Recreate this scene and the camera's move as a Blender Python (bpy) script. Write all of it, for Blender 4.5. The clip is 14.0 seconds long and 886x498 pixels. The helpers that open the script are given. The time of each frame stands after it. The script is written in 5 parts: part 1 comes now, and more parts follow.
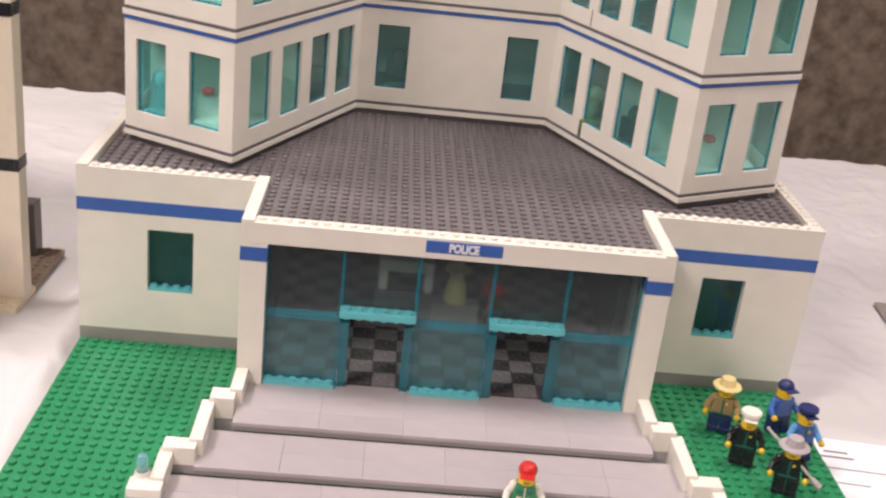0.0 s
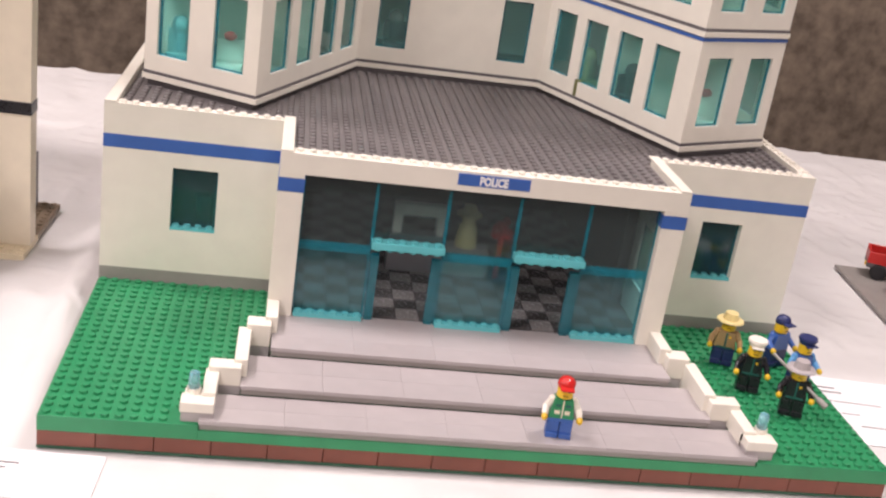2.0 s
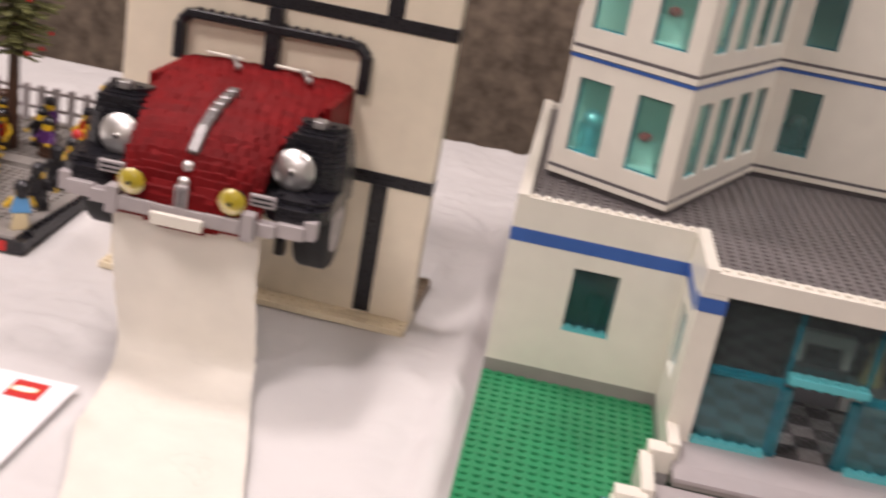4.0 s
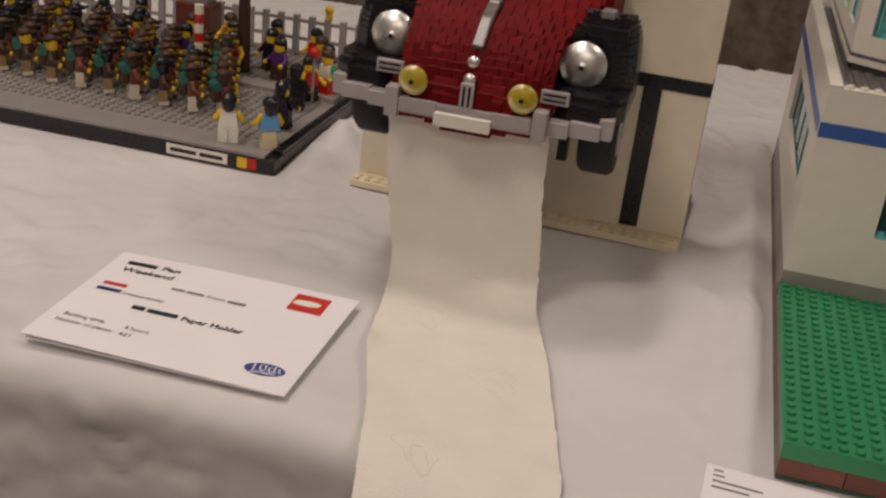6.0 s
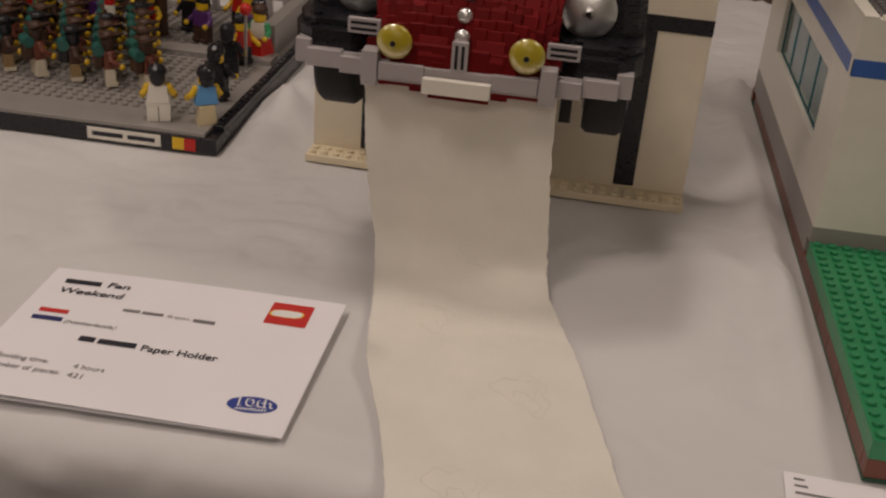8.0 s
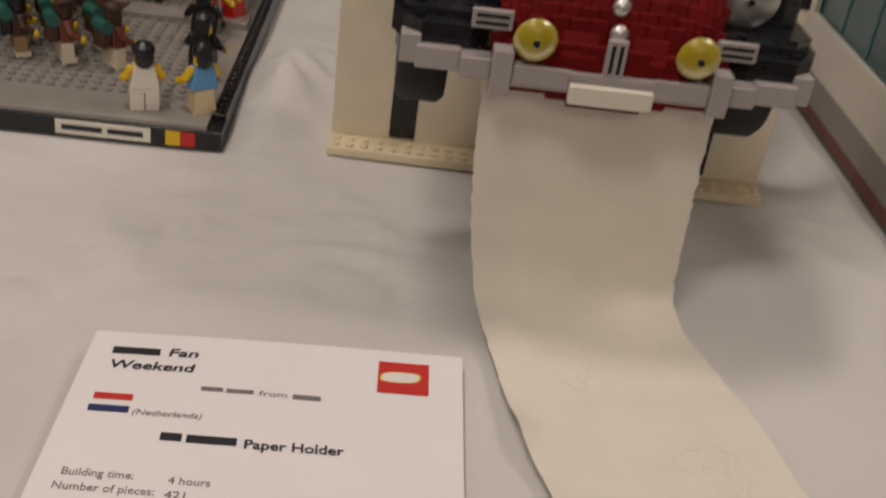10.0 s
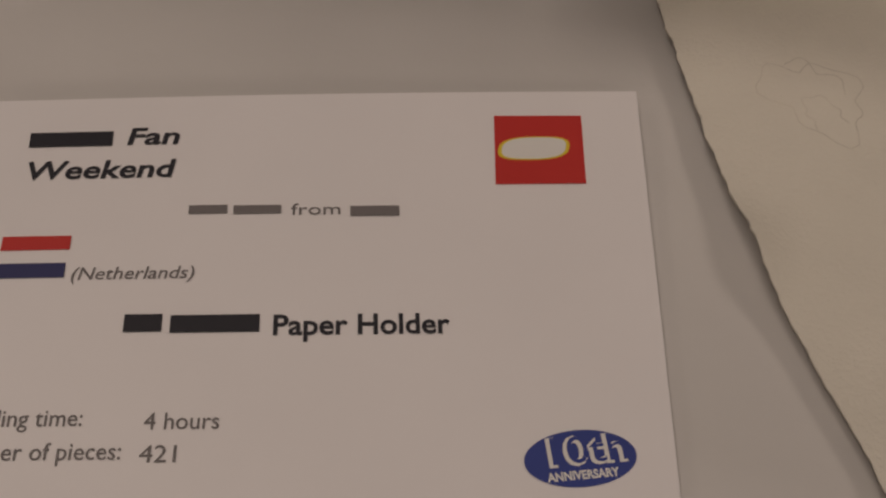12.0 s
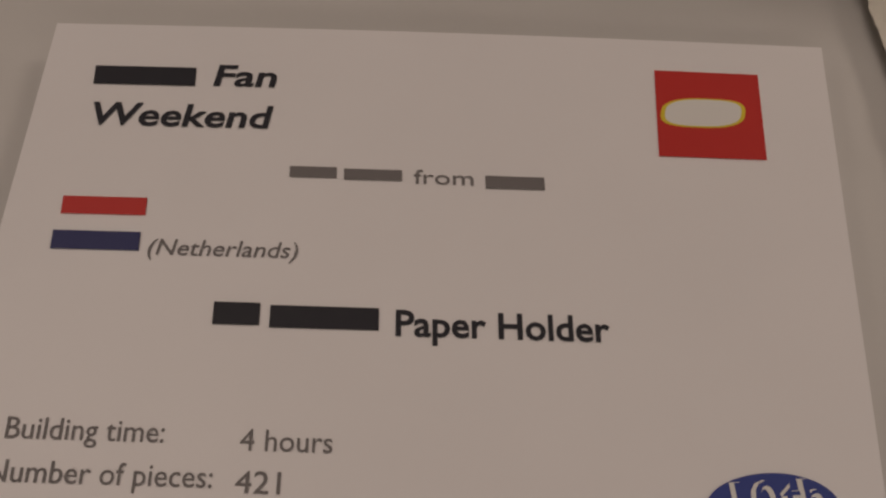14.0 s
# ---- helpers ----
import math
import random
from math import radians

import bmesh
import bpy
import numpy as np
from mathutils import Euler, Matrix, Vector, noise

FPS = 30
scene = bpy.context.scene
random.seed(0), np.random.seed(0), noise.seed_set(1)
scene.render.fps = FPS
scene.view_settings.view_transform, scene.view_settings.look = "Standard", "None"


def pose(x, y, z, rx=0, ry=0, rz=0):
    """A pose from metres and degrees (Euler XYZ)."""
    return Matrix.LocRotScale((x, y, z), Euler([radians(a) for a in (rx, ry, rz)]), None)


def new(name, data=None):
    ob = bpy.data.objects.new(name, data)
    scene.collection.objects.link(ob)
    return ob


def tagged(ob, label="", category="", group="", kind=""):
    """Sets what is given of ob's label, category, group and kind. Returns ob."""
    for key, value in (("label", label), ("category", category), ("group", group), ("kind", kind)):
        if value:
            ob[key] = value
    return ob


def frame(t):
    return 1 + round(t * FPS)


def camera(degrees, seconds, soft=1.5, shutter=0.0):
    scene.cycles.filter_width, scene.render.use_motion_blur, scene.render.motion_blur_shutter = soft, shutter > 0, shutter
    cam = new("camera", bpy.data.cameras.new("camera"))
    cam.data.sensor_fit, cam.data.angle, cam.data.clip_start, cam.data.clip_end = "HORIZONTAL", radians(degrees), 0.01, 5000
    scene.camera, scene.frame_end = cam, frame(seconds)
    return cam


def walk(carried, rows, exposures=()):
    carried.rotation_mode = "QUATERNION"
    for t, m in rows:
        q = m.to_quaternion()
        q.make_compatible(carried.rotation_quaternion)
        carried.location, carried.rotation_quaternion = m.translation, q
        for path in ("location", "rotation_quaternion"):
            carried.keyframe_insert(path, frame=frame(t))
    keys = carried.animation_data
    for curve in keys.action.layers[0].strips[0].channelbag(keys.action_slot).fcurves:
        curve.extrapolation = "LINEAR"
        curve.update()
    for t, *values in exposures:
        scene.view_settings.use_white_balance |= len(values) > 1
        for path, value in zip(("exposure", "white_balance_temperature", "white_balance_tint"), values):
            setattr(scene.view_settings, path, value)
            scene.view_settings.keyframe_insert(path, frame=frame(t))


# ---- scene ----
EXPOSURES = [(0.0, 0.83, 6150, 21), (0.6, 0.84, 6150, 21), (1.5, 0.88, 6100, 21), (2.4, 0.93, 6100, 21), (3.0, 0.74, 6150, 21), (3.5, 0.60, 6170, 21), (4.2, 0.52, 6200, 21), (6.3, -0.60, 6700, 17), (7.0, -0.76, 6700, 17), (9.5, -0.63, 6700, 14), (10.0, -0.56, 6650, 13), (10.5, -1.02, 6750, 14), (11.0, -1.17, 6900, 16), (11.5, -1.42, 7000, 17), (14.0, -1.55, 7050, 17)]
cam = camera(43.50, 14.0, soft=2.2, shutter=0.4)
PATH = [  # seconds, place in metres, yaw, pitch, roll
    (0.0, 0.2024, -0.5132, 0.4113, -3.81, -22.91, 6.45),
    (0.5, 0.2020, -0.5045, 0.3815, -2.24, -23.00, 6.66),
    (1.0, 0.1770, -0.5184, 0.3537, -5.07, -22.42, 7.58),
    (1.5, 0.1535, -0.5360, 0.3423, -8.19, -21.53, 7.76),
    (2.0, 0.1205, -0.5562, 0.3572, -9.29, -20.96, 8.69),
    (2.5, 0.1050, -0.5431, 0.3660, -9.45, -20.29, 9.28),
    (3.0, 0.0767, -0.5234, 0.3709, -6.35, -19.70, 10.17),
    (3.5, 0.0318, -0.5096, 0.3730, -3.76, -19.62, 10.83),
    (3.7, 0.0270, -0.5098, 0.3719, -0.54, -20.08, 10.54),
    (4.0, 0.0156, -0.5111, 0.3623, 4.71, -20.27, 10.45),
    (4.2, 0.0141, -0.5126, 0.3619, 8.36, -20.12, 9.68),
    (6.3, -0.0789, -0.4714, 0.3018, 12.48, -25.78, 6.37),
    (6.5, -0.0820, -0.4582, 0.3067, 11.50, -27.12, 6.06),
    (7.0, -0.0946, -0.4047, 0.2928, 11.32, -29.23, 4.98),
    (7.2, -0.0908, -0.3933, 0.2868, 12.35, -28.51, 4.21),
    (9.3, -0.2727, -0.4204, 0.2838, -6.59, -25.58, 6.02),
    (9.5, -0.2813, -0.3824, 0.2799, -6.93, -25.85, 6.22),
    (10.0, -0.2842, -0.2993, 0.2748, -4.29, -30.16, 8.04),
    (10.5, -0.2881, -0.2181, 0.2567, -3.50, -39.09, 6.82),
    (11.0, -0.2785, -0.1624, 0.2440, -3.02, -46.65, 5.28),
    (11.5, -0.2803, -0.1226, 0.2172, -1.68, -51.80, 2.86),
    (12.0, -0.2929, -0.1058, 0.2005, -2.18, -55.32, 2.97),
    (12.5, -0.2938, -0.0913, 0.1952, -1.44, -57.78, 3.92),
    (13.0, -0.3085, -0.0783, 0.1744, -3.06, -59.98, 5.05),
    (13.5, -0.3202, -0.0714, 0.1700, -4.53, -60.05, 7.47),
    (14.0, -0.3205, -0.0720, 0.1708, -3.38, -59.79, 6.83),
]
walk(cam, [(t, pose(x, y, z, 90 + pitch, 0, yaw) @ pose(0, 0, 0, 0, 0, roll)) for t, x, y, z, yaw, pitch, roll in PATH],
     exposures=EXPOSURES)

# ---- world and lights ----
world = bpy.data.worlds.new("hall_air")
scene.world = world
world.use_nodes = True
world.node_tree.nodes["Background"].inputs["Color"].default_value = (1.0, 0.92, 0.84, 1)
world.node_tree.nodes["Background"].inputs["Strength"].default_value = 0.06


# area lamps out of sight, placed from shadows and from how bright surfaces are
def unseen_lamp(x, y, z, wide, deep, watts, colour):
    data = bpy.data.lights.new("unseen_hall_light", "AREA")
    data.shape, data.size, data.size_y, data.energy, data.color = "RECTANGLE", wide, deep, watts, colour
    ob = new("unseen_hall_light", data)
    ob.matrix_world = pose(x, y, z)
    return ob


LAMP = (1.0, 0.893, 0.79)
unseen_lamp(-0.80, -0.88, 1.80, 0.40, 0.40, 16.0, LAMP)
# added to brighten the station's left wall; no such lamp is seen
unseen_lamp(-2.10, 0.05, 1.75, 0.5, 1.2, 9.0, LAMP)
unseen_lamp(-0.72, 0.36, 1.80, 0.32, 0.32, 11.0, LAMP)
# added front fill for upright faces and the gap beside the station
unseen_lamp(0.10, -2.40, 1.70, 1.8, 0.6, 25.0, LAMP)
unseen_lamp(0.95, 0.25, 1.80, 0.5, 0.4, 12.5, LAMP)


# ---- materials ----
def material(name, colour, rough=0.4, metal=0.0, vary=0.06, scale=60.0, bump=0.05, bump_scale=400.0, spec=0.5, through_light=0.0, coat=0.0, by_piece=0.0):
    m = bpy.data.materials.new(name)
    m.use_nodes = True
    nt = m.node_tree
    p = nt.nodes["Principled BSDF"]
    p.inputs["Roughness"].default_value, p.inputs["Metallic"].default_value = rough, metal
    p.inputs["Specular IOR Level"].default_value, p.inputs["Coat Weight"].default_value = spec, coat
    p.inputs["Transmission Weight"].default_value = through_light
    tex = nt.nodes.new("ShaderNodeTexCoord")
    big = nt.nodes.new("ShaderNodeTexNoise")
    big.inputs["Scale"].default_value, big.inputs["Detail"].default_value = scale, 6.0
    nt.links.new(tex.outputs["Object"], big.inputs["Vector"])
    ramp = nt.nodes.new("ShaderNodeMapRange")
    ramp.inputs["From Min"].default_value, ramp.inputs["From Max"].default_value = 0.3, 0.7
    ramp.inputs["To Min"].default_value, ramp.inputs["To Max"].default_value = 1.0 - vary, 1.0 + vary
    nt.links.new(big.outputs["Fac"], ramp.inputs["Value"])
    hue = nt.nodes.new("ShaderNodeHueSaturation")
    hue.inputs["Color"].default_value = (*colour, 1)
    nt.links.new(ramp.outputs["Result"], hue.inputs["Value"])
    if by_piece:
        info = nt.nodes.new("ShaderNodeObjectInfo")
        tone = nt.nodes.new("ShaderNodeMapRange")
        tone.inputs["To Min"].default_value, tone.inputs["To Max"].default_value = 1.0 - by_piece, 1.0 + by_piece
        nt.links.new(info.outputs["Random"], tone.inputs["Value"])
        times = nt.nodes.new("ShaderNodeMath")
        times.operation = "MULTIPLY"
        nt.links.new(tone.outputs["Result"], times.inputs[0])
        nt.links.new(ramp.outputs["Result"], times.inputs[1])
        nt.links.new(times.outputs[0], hue.inputs["Value"])
    nt.links.new(hue.outputs["Color"], p.inputs["Base Color"])
    fine = nt.nodes.new("ShaderNodeTexNoise")
    fine.inputs["Scale"].default_value, fine.inputs["Detail"].default_value = bump_scale, 4.0
    nt.links.new(tex.outputs["Object"], fine.inputs["Vector"])
    if bump:
        b = nt.nodes.new("ShaderNodeBump")
        b.inputs["Strength"].default_value, b.inputs["Distance"].default_value = bump, 0.001
        nt.links.new(fine.outputs["Fac"], b.inputs["Height"])
        nt.links.new(b.outputs["Normal"], p.inputs["Normal"])
    gloss = nt.nodes.new("ShaderNodeMapRange")
    gloss.inputs["To Min"].default_value, gloss.inputs["To Max"].default_value = max(rough - 0.08, 0.02), min(rough + 0.1, 1.0)
    nt.links.new(fine.outputs["Fac"], gloss.inputs["Value"])
    nt.links.new(gloss.outputs["Result"], p.inputs["Roughness"])
    return m


WHITE = material("white_plastic", (0.80, 0.763, 0.672), 0.32, vary=0.03)
CREAM = material("cream_plastic", (0.82, 0.74, 0.585), 0.35, vary=0.04)
REARFOOT = material("dark_tan_plastic", (0.24, 0.185, 0.13), 0.4, vary=0.08)
FOOTTAN = material("pale_tan_plastic", (0.79, 0.69, 0.49), 0.35, vary=0.05)
TAN = material("tan_plastic", (0.74, 0.62, 0.38), 0.35, vary=0.05)
GREEN = material("green_plastic", (0.022, 0.25, 0.10), 0.35, vary=0.08)
DARKGREEN = material("dark_green_plastic", (0.02, 0.09, 0.05), 0.4)
BROWN = material("reddish_brown_plastic", (0.165, 0.050, 0.030), 0.4, vary=0.12, by_piece=0.08)
STEEL = material("light_grey_plastic", (0.42, 0.385, 0.385), 0.35, vary=0.04, by_piece=0.03)
GREY = material("mid_grey_plastic", (0.30, 0.28, 0.26), 0.4, vary=0.05)
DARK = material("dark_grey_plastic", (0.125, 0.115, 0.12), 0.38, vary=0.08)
ROOF = material("roof_grey_plastic", (0.165, 0.150, 0.150), 0.38, vary=0.10, scale=25.0)
BLACK = material("black_plastic", (0.012, 0.012, 0.016), 0.28, vary=0.1)
RUBBER = material("black_rubber", (0.018, 0.018, 0.02), 0.7, vary=0.1)
BLUE = material("blue_plastic", (0.045, 0.125, 0.42), 0.35, vary=0.06)
NAVY = material("navy_plastic", (0.02, 0.03, 0.12), 0.4)
RED = material("red_plastic", (0.55, 0.02, 0.015), 0.3)
DARKRED = material("dark_red_plastic", (0.165, 0.006, 0.007), 0.55, vary=0.16, by_piece=0.18, spec=0.12)
YELLOW = material("yellow_plastic", (0.78, 0.50, 0.02), 0.35)
ORANGE = material("orange_brown_plastic", (0.42, 0.16, 0.03), 0.4)
DARKBROWN = material("dark_brown_plastic", (0.06, 0.028, 0.016), 0.45)
PURPLE = material("purple_plastic", (0.10, 0.03, 0.16), 0.4)
SKYBLUE = material("sky_blue_plastic", (0.12, 0.36, 0.70), 0.4)
PACK = material("teal_green_plastic", (0.02, 0.12, 0.10), 0.4)
KHAKI = material("khaki_plastic", (0.36, 0.24, 0.11), 0.4)
HATTAN = material("pale_yellow_plastic", (0.80, 0.66, 0.30), 0.38)
OLIVE = material("olive_green_plastic", (0.14, 0.145, 0.05), 0.45, vary=0.2)
CHROME = material("silver_metal", (0.86, 0.85, 0.83), 0.36, metal=0.9, vary=0.03, bump=0.01)
SILVER = material("flat_silver_plastic", (0.40, 0.39, 0.38), 0.3, metal=0.6)
CHROMEGREY = material("worn_silver_plastic", (0.22, 0.21, 0.21), 0.35, metal=0.5, vary=0.2)
AMBER = material("clear_yellow_plastic", (0.58, 0.46, 0.02), 0.30, through_light=0.35, bump=0.02)
TEAL = material("clear_teal_plastic", (0.035, 0.36, 0.45), 0.10, through_light=0.72, bump=0.01, vary=0.04)
GLASSPANE = material("clear_grey_teal_pane", (0.24, 0.56, 0.60), 0.03, through_light=0.94, bump=0.0, vary=0.02)
SMOKEPANE = material("clear_smoke_pane", (0.36, 0.45, 0.45), 0.03, through_light=0.94, bump=0.0, vary=0.02)
TEALPANE = material("clear_teal_pane", (0.40, 0.80, 0.76), 0.03, through_light=0.94, bump=0.0, vary=0.02)
CANOPY = material("pale_teal_plastic", (0.15, 0.60, 0.64), 0.12, through_light=0.15, bump=0.01, vary=0.04)
AQUA = material("clear_light_blue_plastic", (0.42, 0.82, 0.90), 0.08, through_light=0.7, bump=0.0)
CLOTH = material("white_paper_cloth", (0.67, 0.655, 0.645), 0.75, vary=0.035, scale=9.0, bump=0.6, bump_scale=48.0, spec=0.3)
def add_creases(m, scale, depth):
    """Sharp ridged creases on top of a material's fine relief."""
    nt = m.node_tree
    p = nt.nodes["Principled BSDF"]
    before = p.inputs["Normal"].links[0].from_socket
    tex = nt.nodes.new("ShaderNodeTexCoord")
    warp = nt.nodes.new("ShaderNodeTexNoise")
    warp.inputs["Scale"].default_value, warp.inputs["Detail"].default_value = 6.0, 3.0
    nt.links.new(tex.outputs["Object"], warp.inputs["Vector"])
    mix = nt.nodes.new("ShaderNodeVectorMath")
    mix.operation = "MULTIPLY_ADD"
    mix.inputs[1].default_value = (0.06, 0.06, 0.06)
    nt.links.new(warp.outputs["Color"], mix.inputs[0])
    nt.links.new(tex.outputs["Object"], mix.inputs[2])
    ridge = nt.nodes.new("ShaderNodeTexNoise")
    ridge.noise_type = "RIDGED_MULTIFRACTAL"
    ridge.inputs["Scale"].default_value, ridge.inputs["Detail"].default_value, ridge.inputs["Roughness"].default_value = scale, 4.0, 0.5
    nt.links.new(mix.outputs[0], ridge.inputs["Vector"])
    b = nt.nodes.new("ShaderNodeBump")
    b.inputs["Strength"].default_value, b.inputs["Distance"].default_value = 1.0, depth
    nt.links.new(ridge.outputs["Fac"], b.inputs["Height"])
    nt.links.new(before, b.inputs["Normal"])
    nt.links.new(b.outputs["Normal"], p.inputs["Normal"])


add_creases(CLOTH, 13.0, 0.0030)
add_creases(CLOTH, 42.0, 0.0018)
CARD = material("white_card", (0.90, 0.88, 0.90), 0.5, vary=0.015, scale=25.0, bump=0.03)
TISSUE = material("cream_tissue_paper", (0.80, 0.765, 0.685), 0.9, vary=0.035, scale=40.0, bump=0.5, bump_scale=900.0, spec=0.15)
add_creases(TISSUE, 70.0, 0.0005)
EMBOSS = material("tissue_emboss_line", (0.70, 0.665, 0.59), 0.9, vary=0.15)
INK = material("black_ink", (0.02, 0.02, 0.03), 0.6, vary=0.02, bump=0.0)
GREYINK = material("grey_ink", (0.20, 0.185, 0.19), 0.6, vary=0.02, bump=0.0)
REDINK = material("red_ink", (0.62, 0.035, 0.03), 0.5, vary=0.03, bump=0.0)
BLUEINK = material("blue_ink", (0.035, 0.06, 0.30), 0.5, vary=0.05, bump=0.0)
NAVYINK = material("navy_ink", (0.03, 0.035, 0.14), 0.5, vary=0.03, bump=0.0)
YELLOWINK = material("yellow_ink", (0.80, 0.62, 0.05), 0.5, bump=0.0)
WHITEINK = material("white_ink", (0.85, 0.84, 0.82), 0.5, bump=0.0, vary=0.01)
STONE = material("brown_rough_wall", (0.165, 0.130, 0.098), 0.85, vary=0.38, scale=42.0, bump=1.0, bump_scale=60.0, spec=0.25)
PLASTER = material("hall_plaster", (0.62, 0.57, 0.50), 0.9, vary=0.05, scale=3.0)
CARPET = material("hall_carpet", (0.11, 0.10, 0.10), 0.95, vary=0.2, scale=30.0)
DARKTILE = material("dark_floor_tile", (0.080, 0.075, 0.075), 0.25)
WHITETILE = material("pale_floor_tile", (0.22, 0.205, 0.20), 0.25)


# ---- building helpers ----
S, P, B = 0.008, 0.0032, 0.0096  # stud pitch, plate height, brick height


def thing(name, label, category, at=(0, 0, 0), group="", kind=""):
    ob = new(name)
    ob.location = at
    ob.empty_display_size = 0.01
    return tagged(ob, label, category, group, kind)


def mesh_of(bm, mats, name, smooth=False):
    me = bpy.data.meshes.new(name)
    bm.normal_update()
    bm.to_mesh(me)
    bm.free()
    for m in mats if isinstance(mats, (list, tuple)) else [mats]:
        me.materials.append(m)
    if smooth:
        me.polygons.foreach_set("use_smooth", [True] * len(me.polygons))
    return me


def part(name, bm, mats, parent=None, label="", smooth=False):
    """One bmesh, in world metres, as a mesh object under its thing."""
    ob = new(name, mesh_of(bm, mats, name, smooth))
    if parent is not None:
        ob.parent = parent
        top = parent
        shift = Vector((0, 0, 0))
        while top is not None:
            shift += top.location
            top = top.parent
        ob.location = -shift
    return tagged(ob, label)


def box(bm, x0, x1, y0, y1, z0, z1, slot=0, bevel=0.0):
    c = bmesh.ops.create_cube(bm, size=1.0, matrix=Matrix.LocRotScale(((x0 + x1) / 2, (y0 + y1) / 2, (z0 + z1) / 2), None, (x1 - x0, y1 - y0, z1 - z0)))
    faces = list({f for v in c["verts"] for f in v.link_faces})
    for f in faces:
        f.material_index = slot
    if bevel:
        edges = list({e for v in c["verts"] for e in v.link_edges})
        got = bmesh.ops.bevel(bm, geom=edges, offset=bevel, segments=1, affect="EDGES", profile=0.5)
        for f in got["faces"]:
            f.material_index = slot
    return bm


def new_box(*a, **k):
    return box(bmesh.new(), *a, **k)


def rod(bm, a, b, r0, r1=None, sides=12, slot=0):
    a, b = Vector(a), Vector(b)
    way = b - a
    m = Matrix.Translation((a + b) / 2) @ way.to_track_quat("Z", "Y").to_matrix().to_4x4()
    c = bmesh.ops.create_cone(bm, cap_ends=True, segments=sides, radius1=r0, radius2=r0 if r1 is None else r1, depth=way.length, matrix=m)
    for f in {f for v in c["verts"] for f in v.link_faces}:
        f.material_index = slot
    return bm


def ball(bm, at, r, scale=(1, 1, 1), slot=0, u=12, v=8):
    c = bmesh.ops.create_uvsphere(bm, u_segments=u, v_segments=v, radius=r, matrix=Matrix.LocRotScale(at, None, scale))
    for f in {f for x in c["verts"] for f in x.link_faces}:
        f.material_index = slot
    return bm


def studs(name, places, mat, parent, sides=10, label=""):
    """Rows of round studs, 4.8 mm wide and 1.7 mm high, in one joined part."""
    ring = [(0.0024 * math.cos(2 * math.pi * k / sides), 0.0024 * math.sin(2 * math.pi * k / sides)) for k in range(sides)]
    verts, faces = [], []
    for x, y, z in places:
        n = len(verts)
        verts += [(x + a, y + b, z) for a, b in ring] + [(x + a, y + b, z + 0.0015) for a, b in ring] + [(x + a * 0.9, y + b * 0.9, z + 0.0018) for a, b in ring]
        for k in range(sides):
            j = (k + 1) % sides
            faces += [(n + k, n + j, n + sides + j, n + sides + k), (n + sides + k, n + sides + j, n + 2 * sides + j, n + 2 * sides + k)]
        faces.append(tuple(range(n + 2 * sides, n + 3 * sides)))
    me = bpy.data.meshes.new(name)
    me.from_pydata(verts, [], faces)
    me.materials.append(mat)
    ob = new(name, me)
    if parent is not None:
        ob.parent = parent
        ob.location = -parent.location
    ob["kind"] = "stuff"
    return tagged(ob, label)


def wall_mesh(p0, p1, z0, z1, thick, holes=()):
    """A wall from p0 to p1 (its outer face), as thick as given towards the left of that way, with holes (u0, u1, z0, z1) through it."""
    p0, p1 = Vector(p0), Vector(p1)
    way = (p1 - p0).normalized()
    inward = Vector((-way.y, way.x))
    length = (p1 - p0).length
    us = sorted({0.0, length, *[u for h in holes for u in h[:2]]})
    zs = sorted({z0, z1, *[z for h in holes for z in h[2:]]})
    solid = {}
    for i in range(len(us) - 1):
        for j in range(len(zs) - 1):
            u, z = (us[i] + us[i + 1]) / 2, (zs[j] + zs[j + 1]) / 2
            solid[i, j] = not any(h[0] < u < h[1] and h[2] < z < h[3] for h in holes)
    bm = bmesh.new()

    def quad(*pts):
        bm.faces.new([bm.verts.new((p0.x + way.x * u + inward.x * w, p0.y + way.y * u + inward.y * w, z)) for u, z, w in pts])

    for (i, j), full in solid.items():
        if not full:
            continue
        a, b, c, d = us[i], us[i + 1], zs[j], zs[j + 1]
        quad((a, c, 0), (b, c, 0), (b, d, 0), (a, d, 0))
        quad((b, c, thick), (a, c, thick), (a, d, thick), (b, d, thick))
        if not solid.get((i - 1, j)):
            quad((a, c, thick), (a, c, 0), (a, d, 0), (a, d, thick))
        if not solid.get((i + 1, j)):
            quad((b, c, 0), (b, c, thick), (b, d, thick), (b, d, 0))
        if not solid.get((i, j - 1)):
            quad((a, c, thick), (b, c, thick), (b, c, 0), (a, c, 0))
        if not solid.get((i, j + 1)):
            quad((a, d, 0), (b, d, 0), (b, d, thick), (a, d, thick))
    bmesh.ops.remove_doubles(bm, verts=bm.verts, dist=1e-6)
    return bm


def band(p0, p1, z0, z1, proud, thick=0.002):
    """A strip along the face from p0 to p1, standing proud of it."""
    way = (Vector(p1) - Vector(p0)).normalized()
    out = Vector((way.y, -way.x)) * proud
    return wall_mesh(Vector(p0) + out, Vector(p1) + out, z0, z1, proud + thick)


